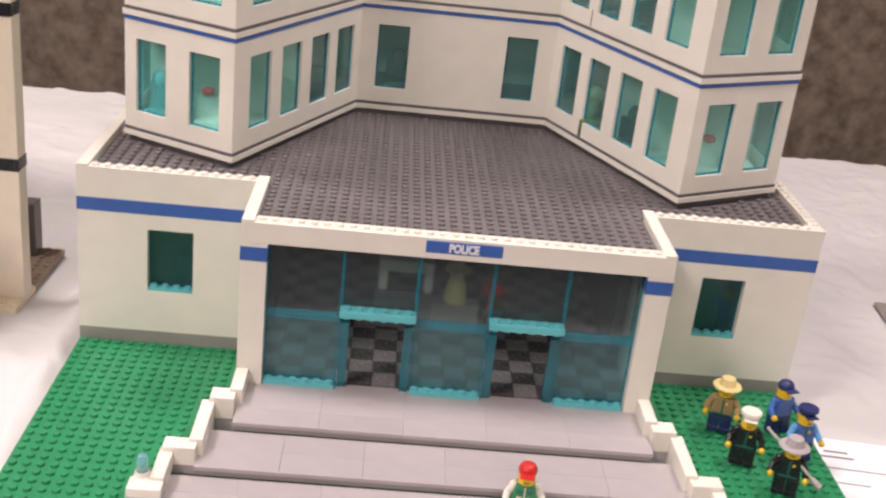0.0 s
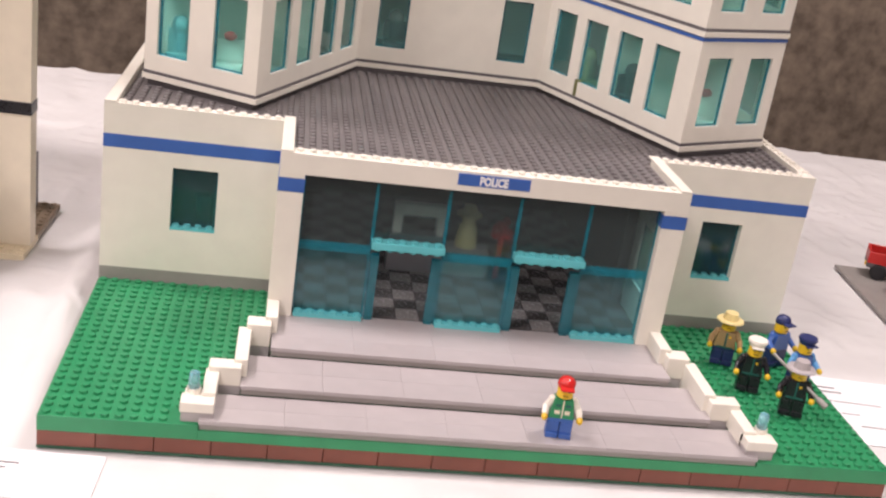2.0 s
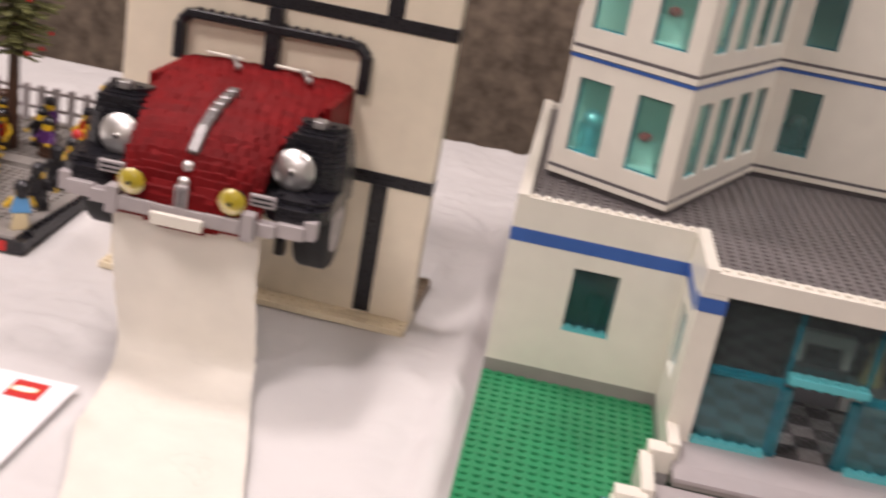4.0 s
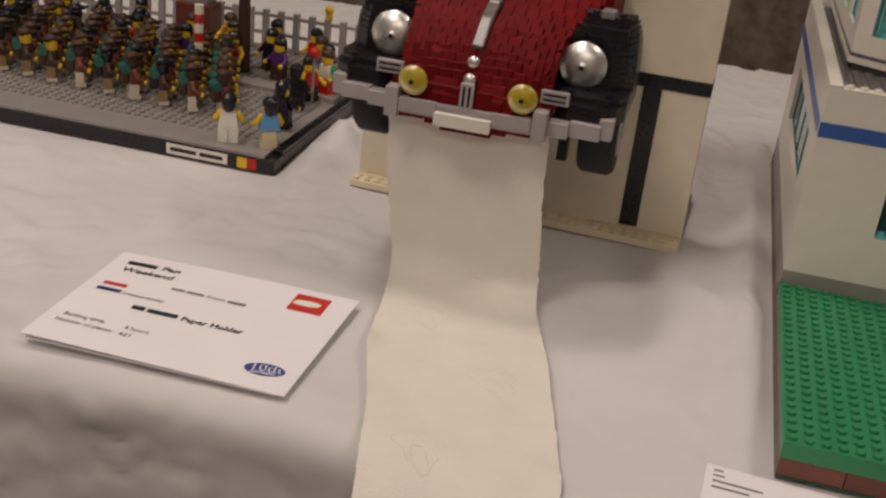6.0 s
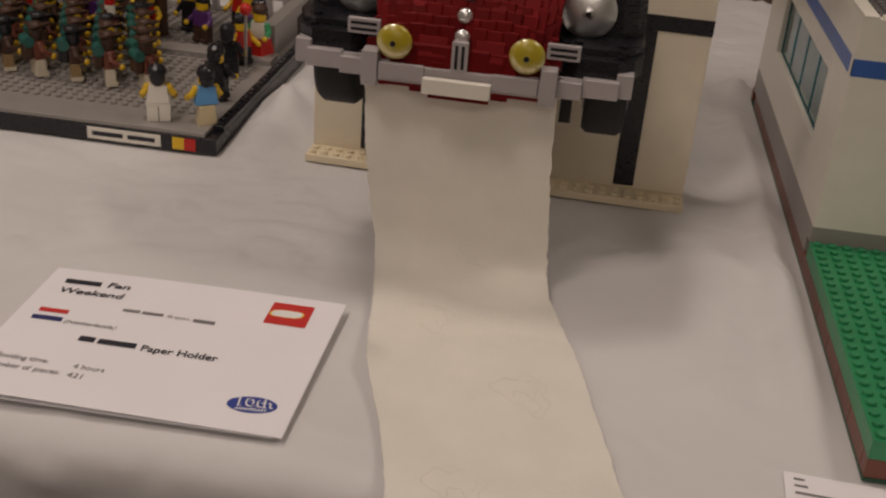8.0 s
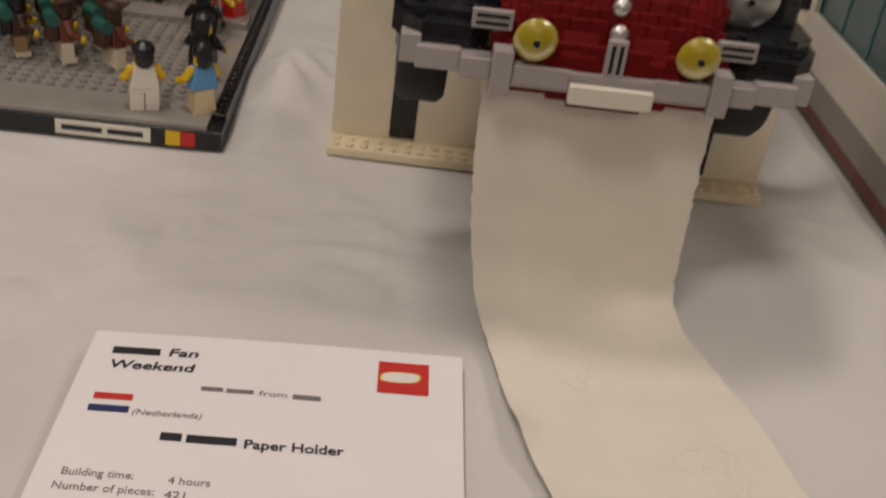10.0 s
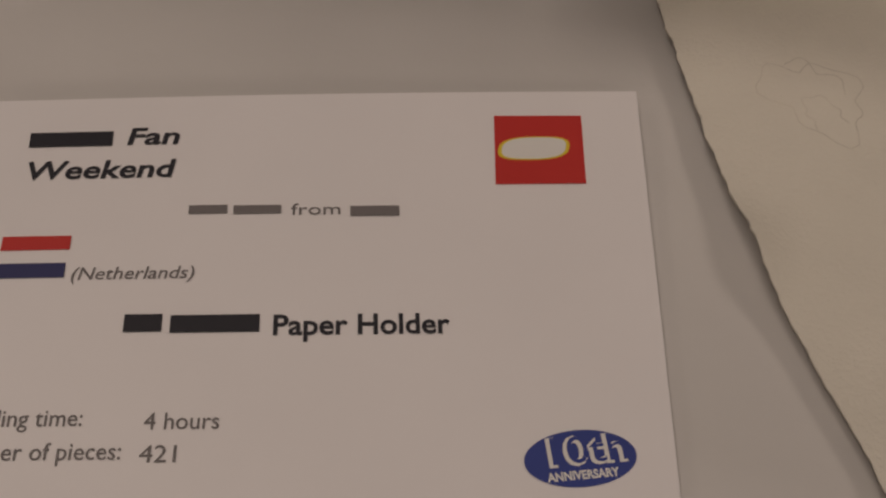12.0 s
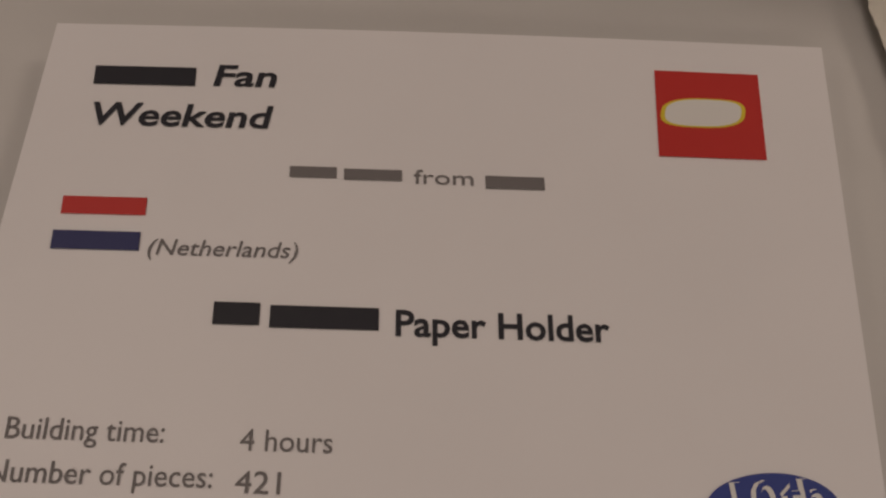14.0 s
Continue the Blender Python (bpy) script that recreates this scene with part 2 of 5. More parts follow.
def letters(name, text, size, m, mat, parent, bold=0.0, shear=0.0, align="LEFT", fit=None):
    """Flat raised lettering at the pose m, fitted to a width if given."""
    cu = bpy.data.curves.new(name, "FONT")
    cu.body, cu.size, cu.extrude, cu.offset, cu.shear, cu.align_x = text, size, 0.00004, bold, shear, align
    cu.resolution_u = 3
    ob = bpy.data.objects.new(name, cu)
    scene.collection.objects.link(ob)
    bpy.context.view_layer.update()
    me = bpy.data.meshes.new_from_object(ob.evaluated_get(bpy.context.evaluated_depsgraph_get()))
    bpy.data.objects.remove(ob)
    me.materials.clear()
    me.materials.append(mat)
    if fit:
        xs = [v.co.x for v in me.vertices]
        k = fit / (max(xs) - min(xs))
        me.transform(Matrix.Diagonal((k, 1, 1, 1)))
    out = new(name, me)
    out.parent = parent
    out.matrix_basis = Matrix.Translation(-parent.location) @ m
    return out


def bar(name, w, h, m, mat, parent, thick=0.00008):
    ob = new(name, mesh_of(new_box(0, w, 0, h, 0, thick), mat, name))
    ob.parent = parent
    ob.matrix_basis = Matrix.Translation(-parent.location) @ m
    return ob


# ---- setting: hall, table, cloth ----


def structure(name, bm, mat, label, category="structure", smooth=False):
    return tagged(part(name, bm, mat, None, "", smooth), label, category, kind="structure")


structure("floor", new_box(-3.5, 3.5, -3.5, 1.5, -0.80, -0.75), CARPET, "dark grey carpet floor of the exhibition hall", "floor")
structure("ceiling", new_box(-3.5, 3.5, -3.5, 1.5, 1.85, 1.95), PLASTER, "pale plaster ceiling of the hall", "ceiling")
structure("wall_north", new_box(-3.5, 3.5, 1.30, 1.45, -0.75, 1.85), STONE, "rough dark brown textured wall behind the table", "wall")
structure("wall_south", new_box(-3.5, 3.5, -3.5, -3.4, -0.75, 1.85), PLASTER, "pale plaster hall wall", "wall")
structure("wall_west", new_box(-3.6, -3.5, -3.5, 1.5, -0.75, 1.85), PLASTER, "pale plaster hall wall", "wall")
structure("wall_east", new_box(3.5, 3.6, -3.5, 1.5, -0.75, 1.85), PLASTER, "pale plaster hall wall", "wall")

table = thing("trestle_table", "long trestle table under the white cloth", "table", (0.1, 0.4, -0.75))
part("tabletop", new_box(-1.5, 1.7, -0.030, 0.86, -0.036, -0.012, bevel=0.003), GREY, table)
for tx in (-1.4, 1.6):
    for ty in (0.02, 0.78):
        part("leg", rod(bmesh.new(), (tx, ty, -0.75), (tx, ty, -0.035), 0.015), STEEL, table)

KEEP = [(-0.004, 0.516, -0.003, 0.52), (-0.325, -0.066, 0.245, 0.29), (-0.70, -0.372, 0.255, 0.56), (-0.386, -0.236, -0.042, 0.08), (-0.25, -0.085, -0.12, 0.15), (0.64, 0.95, 0.14, 0.42), (-0.05, 0.04, -0.04, 0.02), (0.5, 0.67, 0.0, 0.20), (-0.13, -0.045, 0.26, 0.36)]


def cloth_height(x, y):
    away = min(math.hypot(max(a - x, 0, x - b), max(c - y, 0, y - d)) for a, b, c, d in KEEP)
    free = min(away / 0.035, 1.0)
    free = free * free * (3 - 2 * free)
    n1 = noise.noise(Vector((x * 9, y * 6, 0.3)))
    n2 = noise.noise(Vector((x * 26 + 4 * n1, y * 17, 2.7)))
    crease = 1 - abs(noise.noise(Vector((x * 14 + 3, y * 9 + n2, 5.1))))
    n3 = noise.noise(Vector((x * 60 + 6 * n2, y * 34 + 5 * n1, 7.7)))
    fold = 1 - abs(noise.noise(Vector((x * 30 + 2 * n1, y * 12 + 3 * n2, 3.3))))
    h = -0.0014 + free * (0.0050 * n1 + 0.0022 * n2 + 0.0010 * n3 + 0.005 * max(crease - 0.80, 0) * 3 + 0.003 * max(fold - 0.86, 0) * 4)
    h += (0.15 + 0.85 * free) * 0.0005 * n3
    h += 0.013 * math.exp(-(((x + 0.017) / 0.010) ** 2)) * max(0.0, min(1, (y - 0.03) / 0.06)) * max(0, min(1, (0.50 - y) / 0.1)) * (0.75 + 0.5 * noise.noise(Vector((y * 22, 1, 1))))
    hump = math.exp(-(((x + 0.055) / 0.03) ** 2 + ((y - 0.17) / 0.07) ** 2))
    front = max(0.0, min(1.0, (0.02 - y) / 0.06)) * max(0.0, min(1.0, (-0.27 - x) / 0.05)) * (0.2 + 0.8 * free)
    rumple = 0.45 - abs(noise.noise(Vector((x * 22 + 3 * n1, y * 34, 8.8)))) + 0.5 * noise.noise(Vector((x * 55, y * 80 + 2 * n2, 4.4)))
    peak = math.exp(-(((x + 0.345) / 0.021) ** 2 + ((y - 0.345) / 0.06) ** 2)) * (1 + 0.5 * n2)
    lift = math.exp(-(((x + 0.012) / 0.012) ** 2 + ((y - 0.535) / 0.02) ** 2))
    return h + 0.011 * hump + 0.0075 * front * rumple + 0.024 * peak + 0.014 * lift


def cloth():
    nx, ny = 460, 250
    verts, faces = [], []
    for j in range(ny + 1):
        for i in range(nx + 1):
            x = -1.5 + 3.2 * i / nx
            v = -0.35 + 1.30 * j / ny
            ease = max(0.0, min(1.0, (x + 0.24) / 0.14))
            lip = -0.038 - 0.022 * ease * ease * (3 - 2 * ease) + 0.004 * noise.noise(Vector((x * 9, 2.2, 7)))
            if v < lip:
                d = lip - v
                r = 0.022
                if d < r * 1.5708:
                    y, z = lip - r * math.sin(d / r), -r * (1 - math.cos(d / r))
                else:
                    y, z = lip - r, -r - (d - r * 1.5708)
                wob = 0.009 * noise.noise(Vector((x * 12, z * 6, 9))) + 0.006 * (0.5 - abs(noise.noise(Vector((x * 26, v * 22, 4))))) + 0.005 * (0.4 - abs(noise.noise(Vector((x * 48, v * 52, 6))))) + 0.002 * noise.noise(Vector((x * 110, v * 100, 3)))
                y += (wob if x < -0.27 or x > -0.07 else 0.006 + 0.3 * wob) * min(d / 0.05, 1)
            elif v > 0.86:
                y, z = 0.86 + 0.03 * min((v - 0.86) / 0.03, 1), -max(v - 0.87, 0)
            else:
                y, z = v, 0.0
            edge = max(0.0, min(1.0, (v + 0.10) / 0.05))
            verts.append((x, y, z + edge * (cloth_height(x, y) if -0.1 < v < 0.87 else 0)))
    for j in range(ny):
        for i in range(nx):
            a = j * (nx + 1) + i
            faces.append((a, a + 1, a + nx + 2, a + nx + 1))
    me = bpy.data.meshes.new("tablecloth")
    me.from_pydata(verts, [], faces)
    me.materials.append(CLOTH)
    me.polygons.foreach_set("use_smooth", [True] * len(me.polygons))
    return tagged(new("tablecloth", me), "creased white paper cloth spread over the display table", "tablecloth")


cloth()


# ---- the toy police station ----
station = thing("toy_police_station", "white toy brick police station with blue stripes and teal windows", "toy building")
W = 64 * S


def spans(a, b, right):
    """An x span in studs, mirrored to the other side if right."""
    return (W - b * S, W - a * S) if right else (a * S, b * S)


# base: thin baseplate, brown bricks, green layer
part("baseplate", new_box(0, W, 0, W, 0.0, 0.0016), DARKGREEN, station, "thin dark green baseplate")
part("base_core", new_box(S, W - S, S, W - S, 0.0018, 0.0112), BROWN, station)
brick_mesh = mesh_of(new_box(0.00015, 4 * S - 0.00015, 0, S, 0, B - 0.0001, bevel=0.0003), BROWN, "brick")
for k in range(16):
    for m in (pose(k * 4 * S, 0, 0.0017), pose(k * 4 * S, W - S, 0.0017)):
        ob = new("brick", brick_mesh)
        ob.parent, ob.matrix_basis = station, m
for k in range(15):
    for m in (pose(S, (k * 4 + 1) * S, 0.0017, 0, 0, 90), pose(W, (k * 4 + 1) * S, 0.0017, 0, 0, 90)):
        ob = new("brick", brick_mesh)
        ob.parent, ob.matrix_basis = station, m
for right in (False, True):
    a, b = spans(0, 11, right)
    part("lawn", new_box(a, b, 0, 24 * S, 0.0112, 0.0208, bevel=0.0002), GREEN, station, "green studded lawn plate")
part("lawn", new_box(11 * S, 53 * S, 0, 24 * S, 0.0112, 0.0176), GREEN, station)


def lawn_limit(j):
    return 9.5 if j < 2 else 11 if j < 6 else 13 if j < 11 else 15


for right in (False, True):
    a, b = spans(11, 15, right)
    part("lawn", new_box(a, b, 5.8 * S, 24 * S, 0.0176, 0.0208), GREEN, station)
    places = [((i + 0.5) * S, (j + 0.5) * S, 0.0208) for j in range(24) for i in range(16) if i + 1 <= lawn_limit(j)]
    studs("lawn_studs", [(W - x if right else x, y, z) for x, y, z in places], GREEN, station)

# steps: three tiers of light grey tiles
TIERS = [(11, 53, 0, 4.2, 0.0240), (13.6, 50.4, 4, 9.2, 0.0304), (15.6, 48.4, 9, 16, 0.0368)]
for a, b, c, d, z in TIERS:
    part("step_body", new_box(a * S + 0.0006, b * S - 0.0006, c * S + 0.0012, d * S, z - 0.0064, z - 0.0026), GREY, station, "grey riser under a step")
    n = round((b - a) / 6)
    rows = 2 if d - c < 5.5 else 3
    tw, td = (b - a) * S / n, (d - c - (0.2 if d < 16 else 0)) * S / rows
    tile = mesh_of(new_box(0.00004, tw - 0.00004, 0.00004, td - 0.00004, -0.0026, 0, bevel=0.00016), STEEL, "step_tile")
    for i in range(n):
        for j in range(rows):
            ob = new("step_tile", tile)
            ob.parent, ob.location = station, (a * S + i * tw, c * S + j * td, z)

# stepped white rails beside the steps, with a clear lamp on each end block
for right in (False, True):
    for x0, x1, y0, y1, z0, z1 in ((15, 16, 11.6, 15, 0.0208, 0.0480), (13.6, 15.5, 10.6, 12.2, 0.0304, 0.0455), (13, 14, 5.4, 11, 0.0208, 0.0420), (11.2, 13.6, 4.6, 6.0, 0.0272, 0.0395), (11, 12, 1.4, 5.2, 0.0240, 0.0360), (9.6, 12, 0.3, 1.8, 0.0272, 0.0335)):
        a, b = spans(x0, x1, right)
        part("rail", new_box(a, b, y0 * S, y1 * S, z0, z1, bevel=0.0004), WHITE, station, "white stepped side rail")
    for x0, x1, y0, y1, z0, z1 in ((13.7, 15.5, 10.7, 12, 0.0208, 0.0304), (11.3, 13.6, 4.7, 6, 0.0208, 0.0272), (9.7, 12, 0.4, 1.8, 0.0208, 0.0272)):
        a, b = spans(x0, x1, right)
        part("rail_foot", new_box(a, b, y0 * S, y1 * S, z0, z1, bevel=0.0003), STEEL, station)
    lx = (W - 10.4 * S) if right else 10.4 * S
    bm = rod(bmesh.new(), (lx, 2.0 * S, 0.0335), (lx, 2.0 * S, 0.0365), 0.0040, sides=16, slot=0)
    lamp = part("rail_lamp", bm, WHITE, station, "small round lamp with a clear light blue dome")
    bm = rod(bmesh.new(), (lx, 2.0 * S, 0.0366), (lx, 2.0 * S, 0.0455), 0.0034, 0.0030, sides=16)
    ball(bm, (lx, 2.0 * S, 0.0455), 0.0030, (1, 1, 0.5))
    part("lamp_dome", bm, AQUA, lamp, "", True)
    a, b = spans(9.8, 11.0, right)
    part("lamp_plinth", new_box(a, b, 1.6 * S, 2.5 * S, 0.0208, 0.0334), WHITE, station)

# ground floor walls
def ground_wall(p0, p1, holes=(), grey_from=0.0208, stripe=True, thick=S, low=0.0304):
    part("wall", wall_mesh(p0, p1, low, 0.1500, thick, holes), WHITE, station)
    if low > 0.03:
        part("plinth", wall_mesh(p0, p1, grey_from, 0.0304, thick), GREY, station, "grey brick course at the foot of the wall")
    if stripe:
        part("stripe", band(p0, p1, 0.1190, 0.1283, 0.0003), BLUE, station, "blue stripe")


WING = (5.9 * S, 9.8 * S, 0.0620, 0.1080)
ground_wall((0, 24 * S), (15 * S, 24 * S), [WING])
ground_wall((49 * S, 24 * S), (64 * S, 24 * S), [(15 * S - WING[1], 15 * S - WING[0], WING[2], WING[3])])
ground_wall((0, W - S), (0, 25 * S), [(W - S - 54.4 * S, W - S - 31 * S, 0.0630, 0.1060)], grey_from=0.0112)
ground_wall((W, 25 * S), (W, W - S), [(6 * S, 29.4 * S, 0.0630, 0.1060)], grey_from=0.0112)
ground_wall((W - S, W - S), (S, W - S), [], grey_from=0.0112, thick=S * 0.99)
ground_wall((15 * S, 24 * S), (15 * S, 16.5 * S), [(1.5 * S, 5.5 * S, 0.062, 0.108)])
ground_wall((49 * S, 16.5 * S), (49 * S, 24 * S), [(2 * S, 6 * S, 0.062, 0.108)])


def pane_window(name, p0, p1, z0, z1, depth, parent=station, frame_mat=TEAL, sill=True, mullions=0, shade=False):
    """A clear teal pane with a thin frame, set back into an opening from p0 to p1."""
    p0, p1 = Vector(p0), Vector(p1)
    way = (p1 - p0).normalized()
    inn = Vector((-way.y, way.x))
    length = (p1 - p0).length
    a, b = p0 + inn * depth, p1 + inn * depth
    e = 0.0012
    fr = part(name, wall_mesh(a + way * 0.0001, b - way * 0.0001, z0 + 0.0001, z1 - 0.0001, 0.0022, [(e, length - e - 0.0002, z0 + e, z1 - e)]), frame_mat, parent, "clear teal window")
    pane = part("pane", wall_mesh(a + way * e + inn * 0.0007, b - way * e + inn * 0.0007, z0 + e, z1 - e, 0.0009), GLASSPANE if shade else TEALPANE, fr)
    pane.visible_shadow = fr.visible_shadow = shade
    for k in range(mullions):
        c = a + way * length * (k + 1) / (mullions + 1)
        part("mullion", wall_mesh(c - way * 0.0007, c + way * 0.0007, z0 + e, z1 - e, 0.002), frame_mat, fr)
    if sill:
        n = max(int(length / S + 0.3), 1)
        q = [a + way * (length * (k + 0.5) / n) - inn * 0.0026 for k in range(n)]
        part("sill", wall_mesh(a - inn * 0.0052, b - inn * 0.0052, z0 + 0.0001, z0 + 0.0022, 0.0048), CANOPY, fr)
        bm = bmesh.new()
        for v in q:
            rod(bm, (v.x, v.y, z0 + 0.002), (v.x, v.y, z0 + 0.0040), 0.0024, sides=10)
        part("sill_studs", bm, CANOPY, fr)
    return fr


pane_window("window", (5.9 * S, 24 * S), (9.8 * S, 24 * S), 0.062, 0.108, 0.0055, shade=True)
pane_window("window", (W - 9.8 * S, 24 * S), (W - 5.9 * S, 24 * S), 0.062, 0.108, 0.0055, shade=True)
pane_window("window", (0, 54.4 * S), (0, 31 * S), 0.063, 0.106, 0.0030, mullions=3, shade=True, sill=False)
pane_window("window", (W, 31 * S), (W, 54.4 * S), 0.063, 0.106, 0.0030, mullions=3, shade=True, sill=False)
pane_window("window", (15 * S, 22.5 * S), (15 * S, 18.5 * S), 0.062, 0.108, 0.004, sill=False)
pane_window("window", (49 * S, 18.5 * S), (49 * S, 22.5 * S), 0.062, 0.108, 0.004, sill=False)

# front columns, fascia and sign
for right in (False, True):
    a, b = spans(15, 17.05, right)
    part("column", new_box(a, b, 15 * S, 16.5 * S, 0.0208, 0.1240, bevel=0.0003), WHITE, station)
    part("column_band", new_box(a - 0.0003, b + 0.0003, 15 * S - 0.0003, 16.5 * S, 0.1242, 0.1332), BLUE, station, "blue band round the column head")
    part("column_head", new_box(a, b, 15 * S, 16.5 * S, 0.1334, 0.1360), WHITE, station)
part("fascia", new_box(15 * S, 49 * S, 15 * S, 16.5 * S, 0.1360, 0.1500, bevel=0.0003), WHITE, station, "long white lintel over the glass front")
sign = part("sign", new_box(29.25 * S, 35.25 * S, 15 * S - 0.0006, 15 * S, 0.1402, 0.1482, bevel=0.0002), BLUE, station, "blue sign tile reading POLICE")
letters("sign_lettering", "POLICE", 0.0078, pose(31.05 * S, 15 * S - 0.00062, 0.1415, 90), WHITEINK, sign, bold=0.0004, fit=0.0188)

# glass front: five bays, two of them open doorways with canopies
GY = 15.75 * S
edges = [17.05 + k * (46.95 - 17.05) / 5 for k in range(6)]
Z0, ZT, ZTOP = 0.0368, 0.0870, 0.1360
for k in range(5):
    a, b = edges[k] * S, edges[k + 1] * S
    bay = part("glass_bay", wall_mesh((a, GY), (b, GY), ZT, ZTOP, 0.0022, [(0.0011, b - a - 0.0011, ZT + 0.0026, ZTOP - 0.001)]), TEAL, station, "clear teal glazing bay")
    pane = part("pane", wall_mesh((a + 0.0011, GY + 0.0006), (b - 0.0011, GY + 0.0006), ZT + 0.0026, ZTOP - 0.001, 0.0009), SMOKEPANE, bay)
    pane.visible_shadow = bay.visible_shadow = False
    door = k in (1, 3)
    if not door:
        low = part("lower_frame", wall_mesh((a, GY), (b, GY), Z0, ZT - 0.0002, 0.0024, [(0.0014, b - a - 0.0014, Z0 + 0.0034, ZT - 0.0034)]), TEAL, bay)
        pane = part("pane", wall_mesh((a + 0.0014, GY + 0.0006), (b - 0.0014, GY + 0.0006), Z0 + 0.0034, ZT - 0.0034, 0.0009), GLASSPANE, bay)
        pane.visible_shadow = low.visible_shadow = False
        bm = bmesh.new()
        box(bm, a + 0.001, b - 0.001, GY - 0.0055, GY - 0.0002, Z0, Z0 + 0.0030)
        for i in range(6):
            rod(bm, (a + (i + 0.5) * S * 0.99, GY - 0.0030, Z0 + 0.003), (a + (i + 0.5) * S * 0.99, GY - 0.0030, Z0 + 0.0046), 0.0023, sides=10)
        part("sill", bm, CANOPY, bay)
    else:
        for q in (a + 0.0006, b - 0.0062):
            bm = new_box(q, q + 0.0056, GY - 0.0015, GY + 0.0030, Z0, ZT - 0.003)
            part("door_post", bm, TEAL, bay)
        bm = new_box(a - 0.0004, b + 0.0004, GY - 0.0095, GY - 0.0002, ZT + 0.0040, ZT + 0.0088, bevel=0.0003)
        for i in range(6):
            rod(bm, (a + (i + 0.5) * S * 0.99, GY - 0.0052, ZT + 0.0088), (a + (i + 0.5) * S * 0.99, GY - 0.0052, ZT + 0.0105), 0.0024, sides=10)
            rod(bm, (a + (i + 0.5) * S * 0.99, GY - 0.0052, ZT + 0.0022), (a + (i + 0.5) * S * 0.99, GY - 0.0052, ZT + 0.0040), 0.0022, sides=8)
        part("canopy", bm, CANOPY, bay, "clear teal studded door canopy")

# hall floor inside: black and pale square tiles
pale = mesh_of(new_box(0.0001, 2 * S - 0.0001, 0.0001, 2 * S - 0.0001, -0.003, 0, bevel=0.0002), WHITETILE, "floor_tile")
black = mesh_of(new_box(0.0001, 2 * S - 0.0001, 0.0001, 2 * S - 0.0001, -0.003, 0, bevel=0.0002), DARKTILE, "floor_tile")
part("floor_slab", new_box(16 * S, 48 * S, 16.4 * S, 62 * S, 0.0208, 0.0336), DARK, station)
for i in range(16):
    for j in range(16):
        ob = new("floor_tile", pale if (i + j) % 2 else black)
        ob.parent, ob.location = station, ((16 + 2 * i) * S, (16.45 + 2 * j) * S, 0.0367)
# dark panels added behind the glass so the hall reads as unlit
part("shade_backing", new_box(16 * S, 48 * S, 49 * S, 50 * S, 0.0368, 0.1380), DARK, station)
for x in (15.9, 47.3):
    part("shade_backing", new_box(x * S, (x + 0.8) * S, 25 * S, 49 * S, 0.0368, 0.1380), DARK, station)
for x in (1, 49.2):
    part("floor_slab", new_box(x * S, (x + 13.8) * S, 25 * S, 62 * S, 0.0208, 0.0300), DARK, station)
# dark panels added behind the wing windows; their colour stands in for shade
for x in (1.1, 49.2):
    part("shade_backing", new_box(x * S, (x + 13.7) * S, 29 * S, 29.6 * S, 0.0301, 0.1380), DARK, station)
    part("shade_backing", new_box((x + 4) * S, (x + 4.5) * S, 30 * S, 60 * S, 0.0301, 0.1380), DARK, station)
for x in (6.2, 55.6):
    bm = rod(bmesh.new(), (x * S, 27 * S, 0.0301), (x * S, 27 * S, 0.058), 0.004, 0.005)
    rod(bm, ((x + 2.3) * S, 27.2 * S, 0.0301), ((x + 2.3) * S, 27.2 * S, 0.082), 0.003, 0.006)
    part("shelf_bottle", bm, TEAL, station)
# reception things behind the glass
# white bars stand in for a pale outline in the glass
bm = bmesh.new()
for q in (25.9, 30.0):
    box(bm, q * S, (q + 0.8) * S, 27 * S, 28 * S, 0.0672, 0.0815, bevel=0.0003)
box(bm, 25.9 * S, 30.8 * S, 27 * S, 28 * S, 0.0817, 0.0905, bevel=0.0003)
part("reception_frame", bm, WHITE, station, "white frame standing behind the hall glass")
# dark base added to carry the frame, coloured to merge with the gloom
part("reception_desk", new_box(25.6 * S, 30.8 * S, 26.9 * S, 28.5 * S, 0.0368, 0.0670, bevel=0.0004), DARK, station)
part("reception_desk", new_box(30.9 * S, 35.2 * S, 27 * S, 28.5 * S, 0.0368, 0.0600, bevel=0.0004), GREY, station)
bm = rod(bmesh.new(), (33.0 * S, 27.7 * S, 0.0602), (33.0 * S, 27.7 * S, 0.0760), 0.0085, 0.0065, 14)
rod(bm, (33.0 * S, 27.7 * S, 0.0760), (33.0 * S, 27.7 * S, 0.0850), 0.0052, 0.0050, 14)
rod(bm, (33.0 * S, 27.7 * S, 0.0850), (33.0 * S, 27.7 * S, 0.0866), 0.0098, 0.0088, 16)
rod(bm, (33.0 * S, 27.7 * S, 0.0866), (33.0 * S, 27.7 * S, 0.0925), 0.0058, 0.0046, 14)
part("desk_figure", bm, HATTAN, station, "pale yellow figure with a brimmed hat behind the desk")
bm = rod(bmesh.new(), (36.3 * S, 27.5 * S, 0.0368), (36.3 * S, 27.5 * S, 0.0740), 0.0022)
for k in range(9):
    ball(bm, (36.3 * S + 0.005 * math.cos(k * 2.4), 27.5 * S + 0.005 * math.sin(k * 2.4), 0.072 + 0.003 * (k % 4)), 0.0036)
part("plant", bm, RED, station, "red flower inside the hall")

# flat roof with studs and parapets
part("roof_plate", new_box(16 * S, 48 * S, 16.5 * S, 25 * S, 0.1420, 0.1460), ROOF, station)
part("roof_plate", new_box(1 * S, 63 * S, 25 * S, 63 * S, 0.1420, 0.1458), ROOF, station, "dark grey studded flat roof")
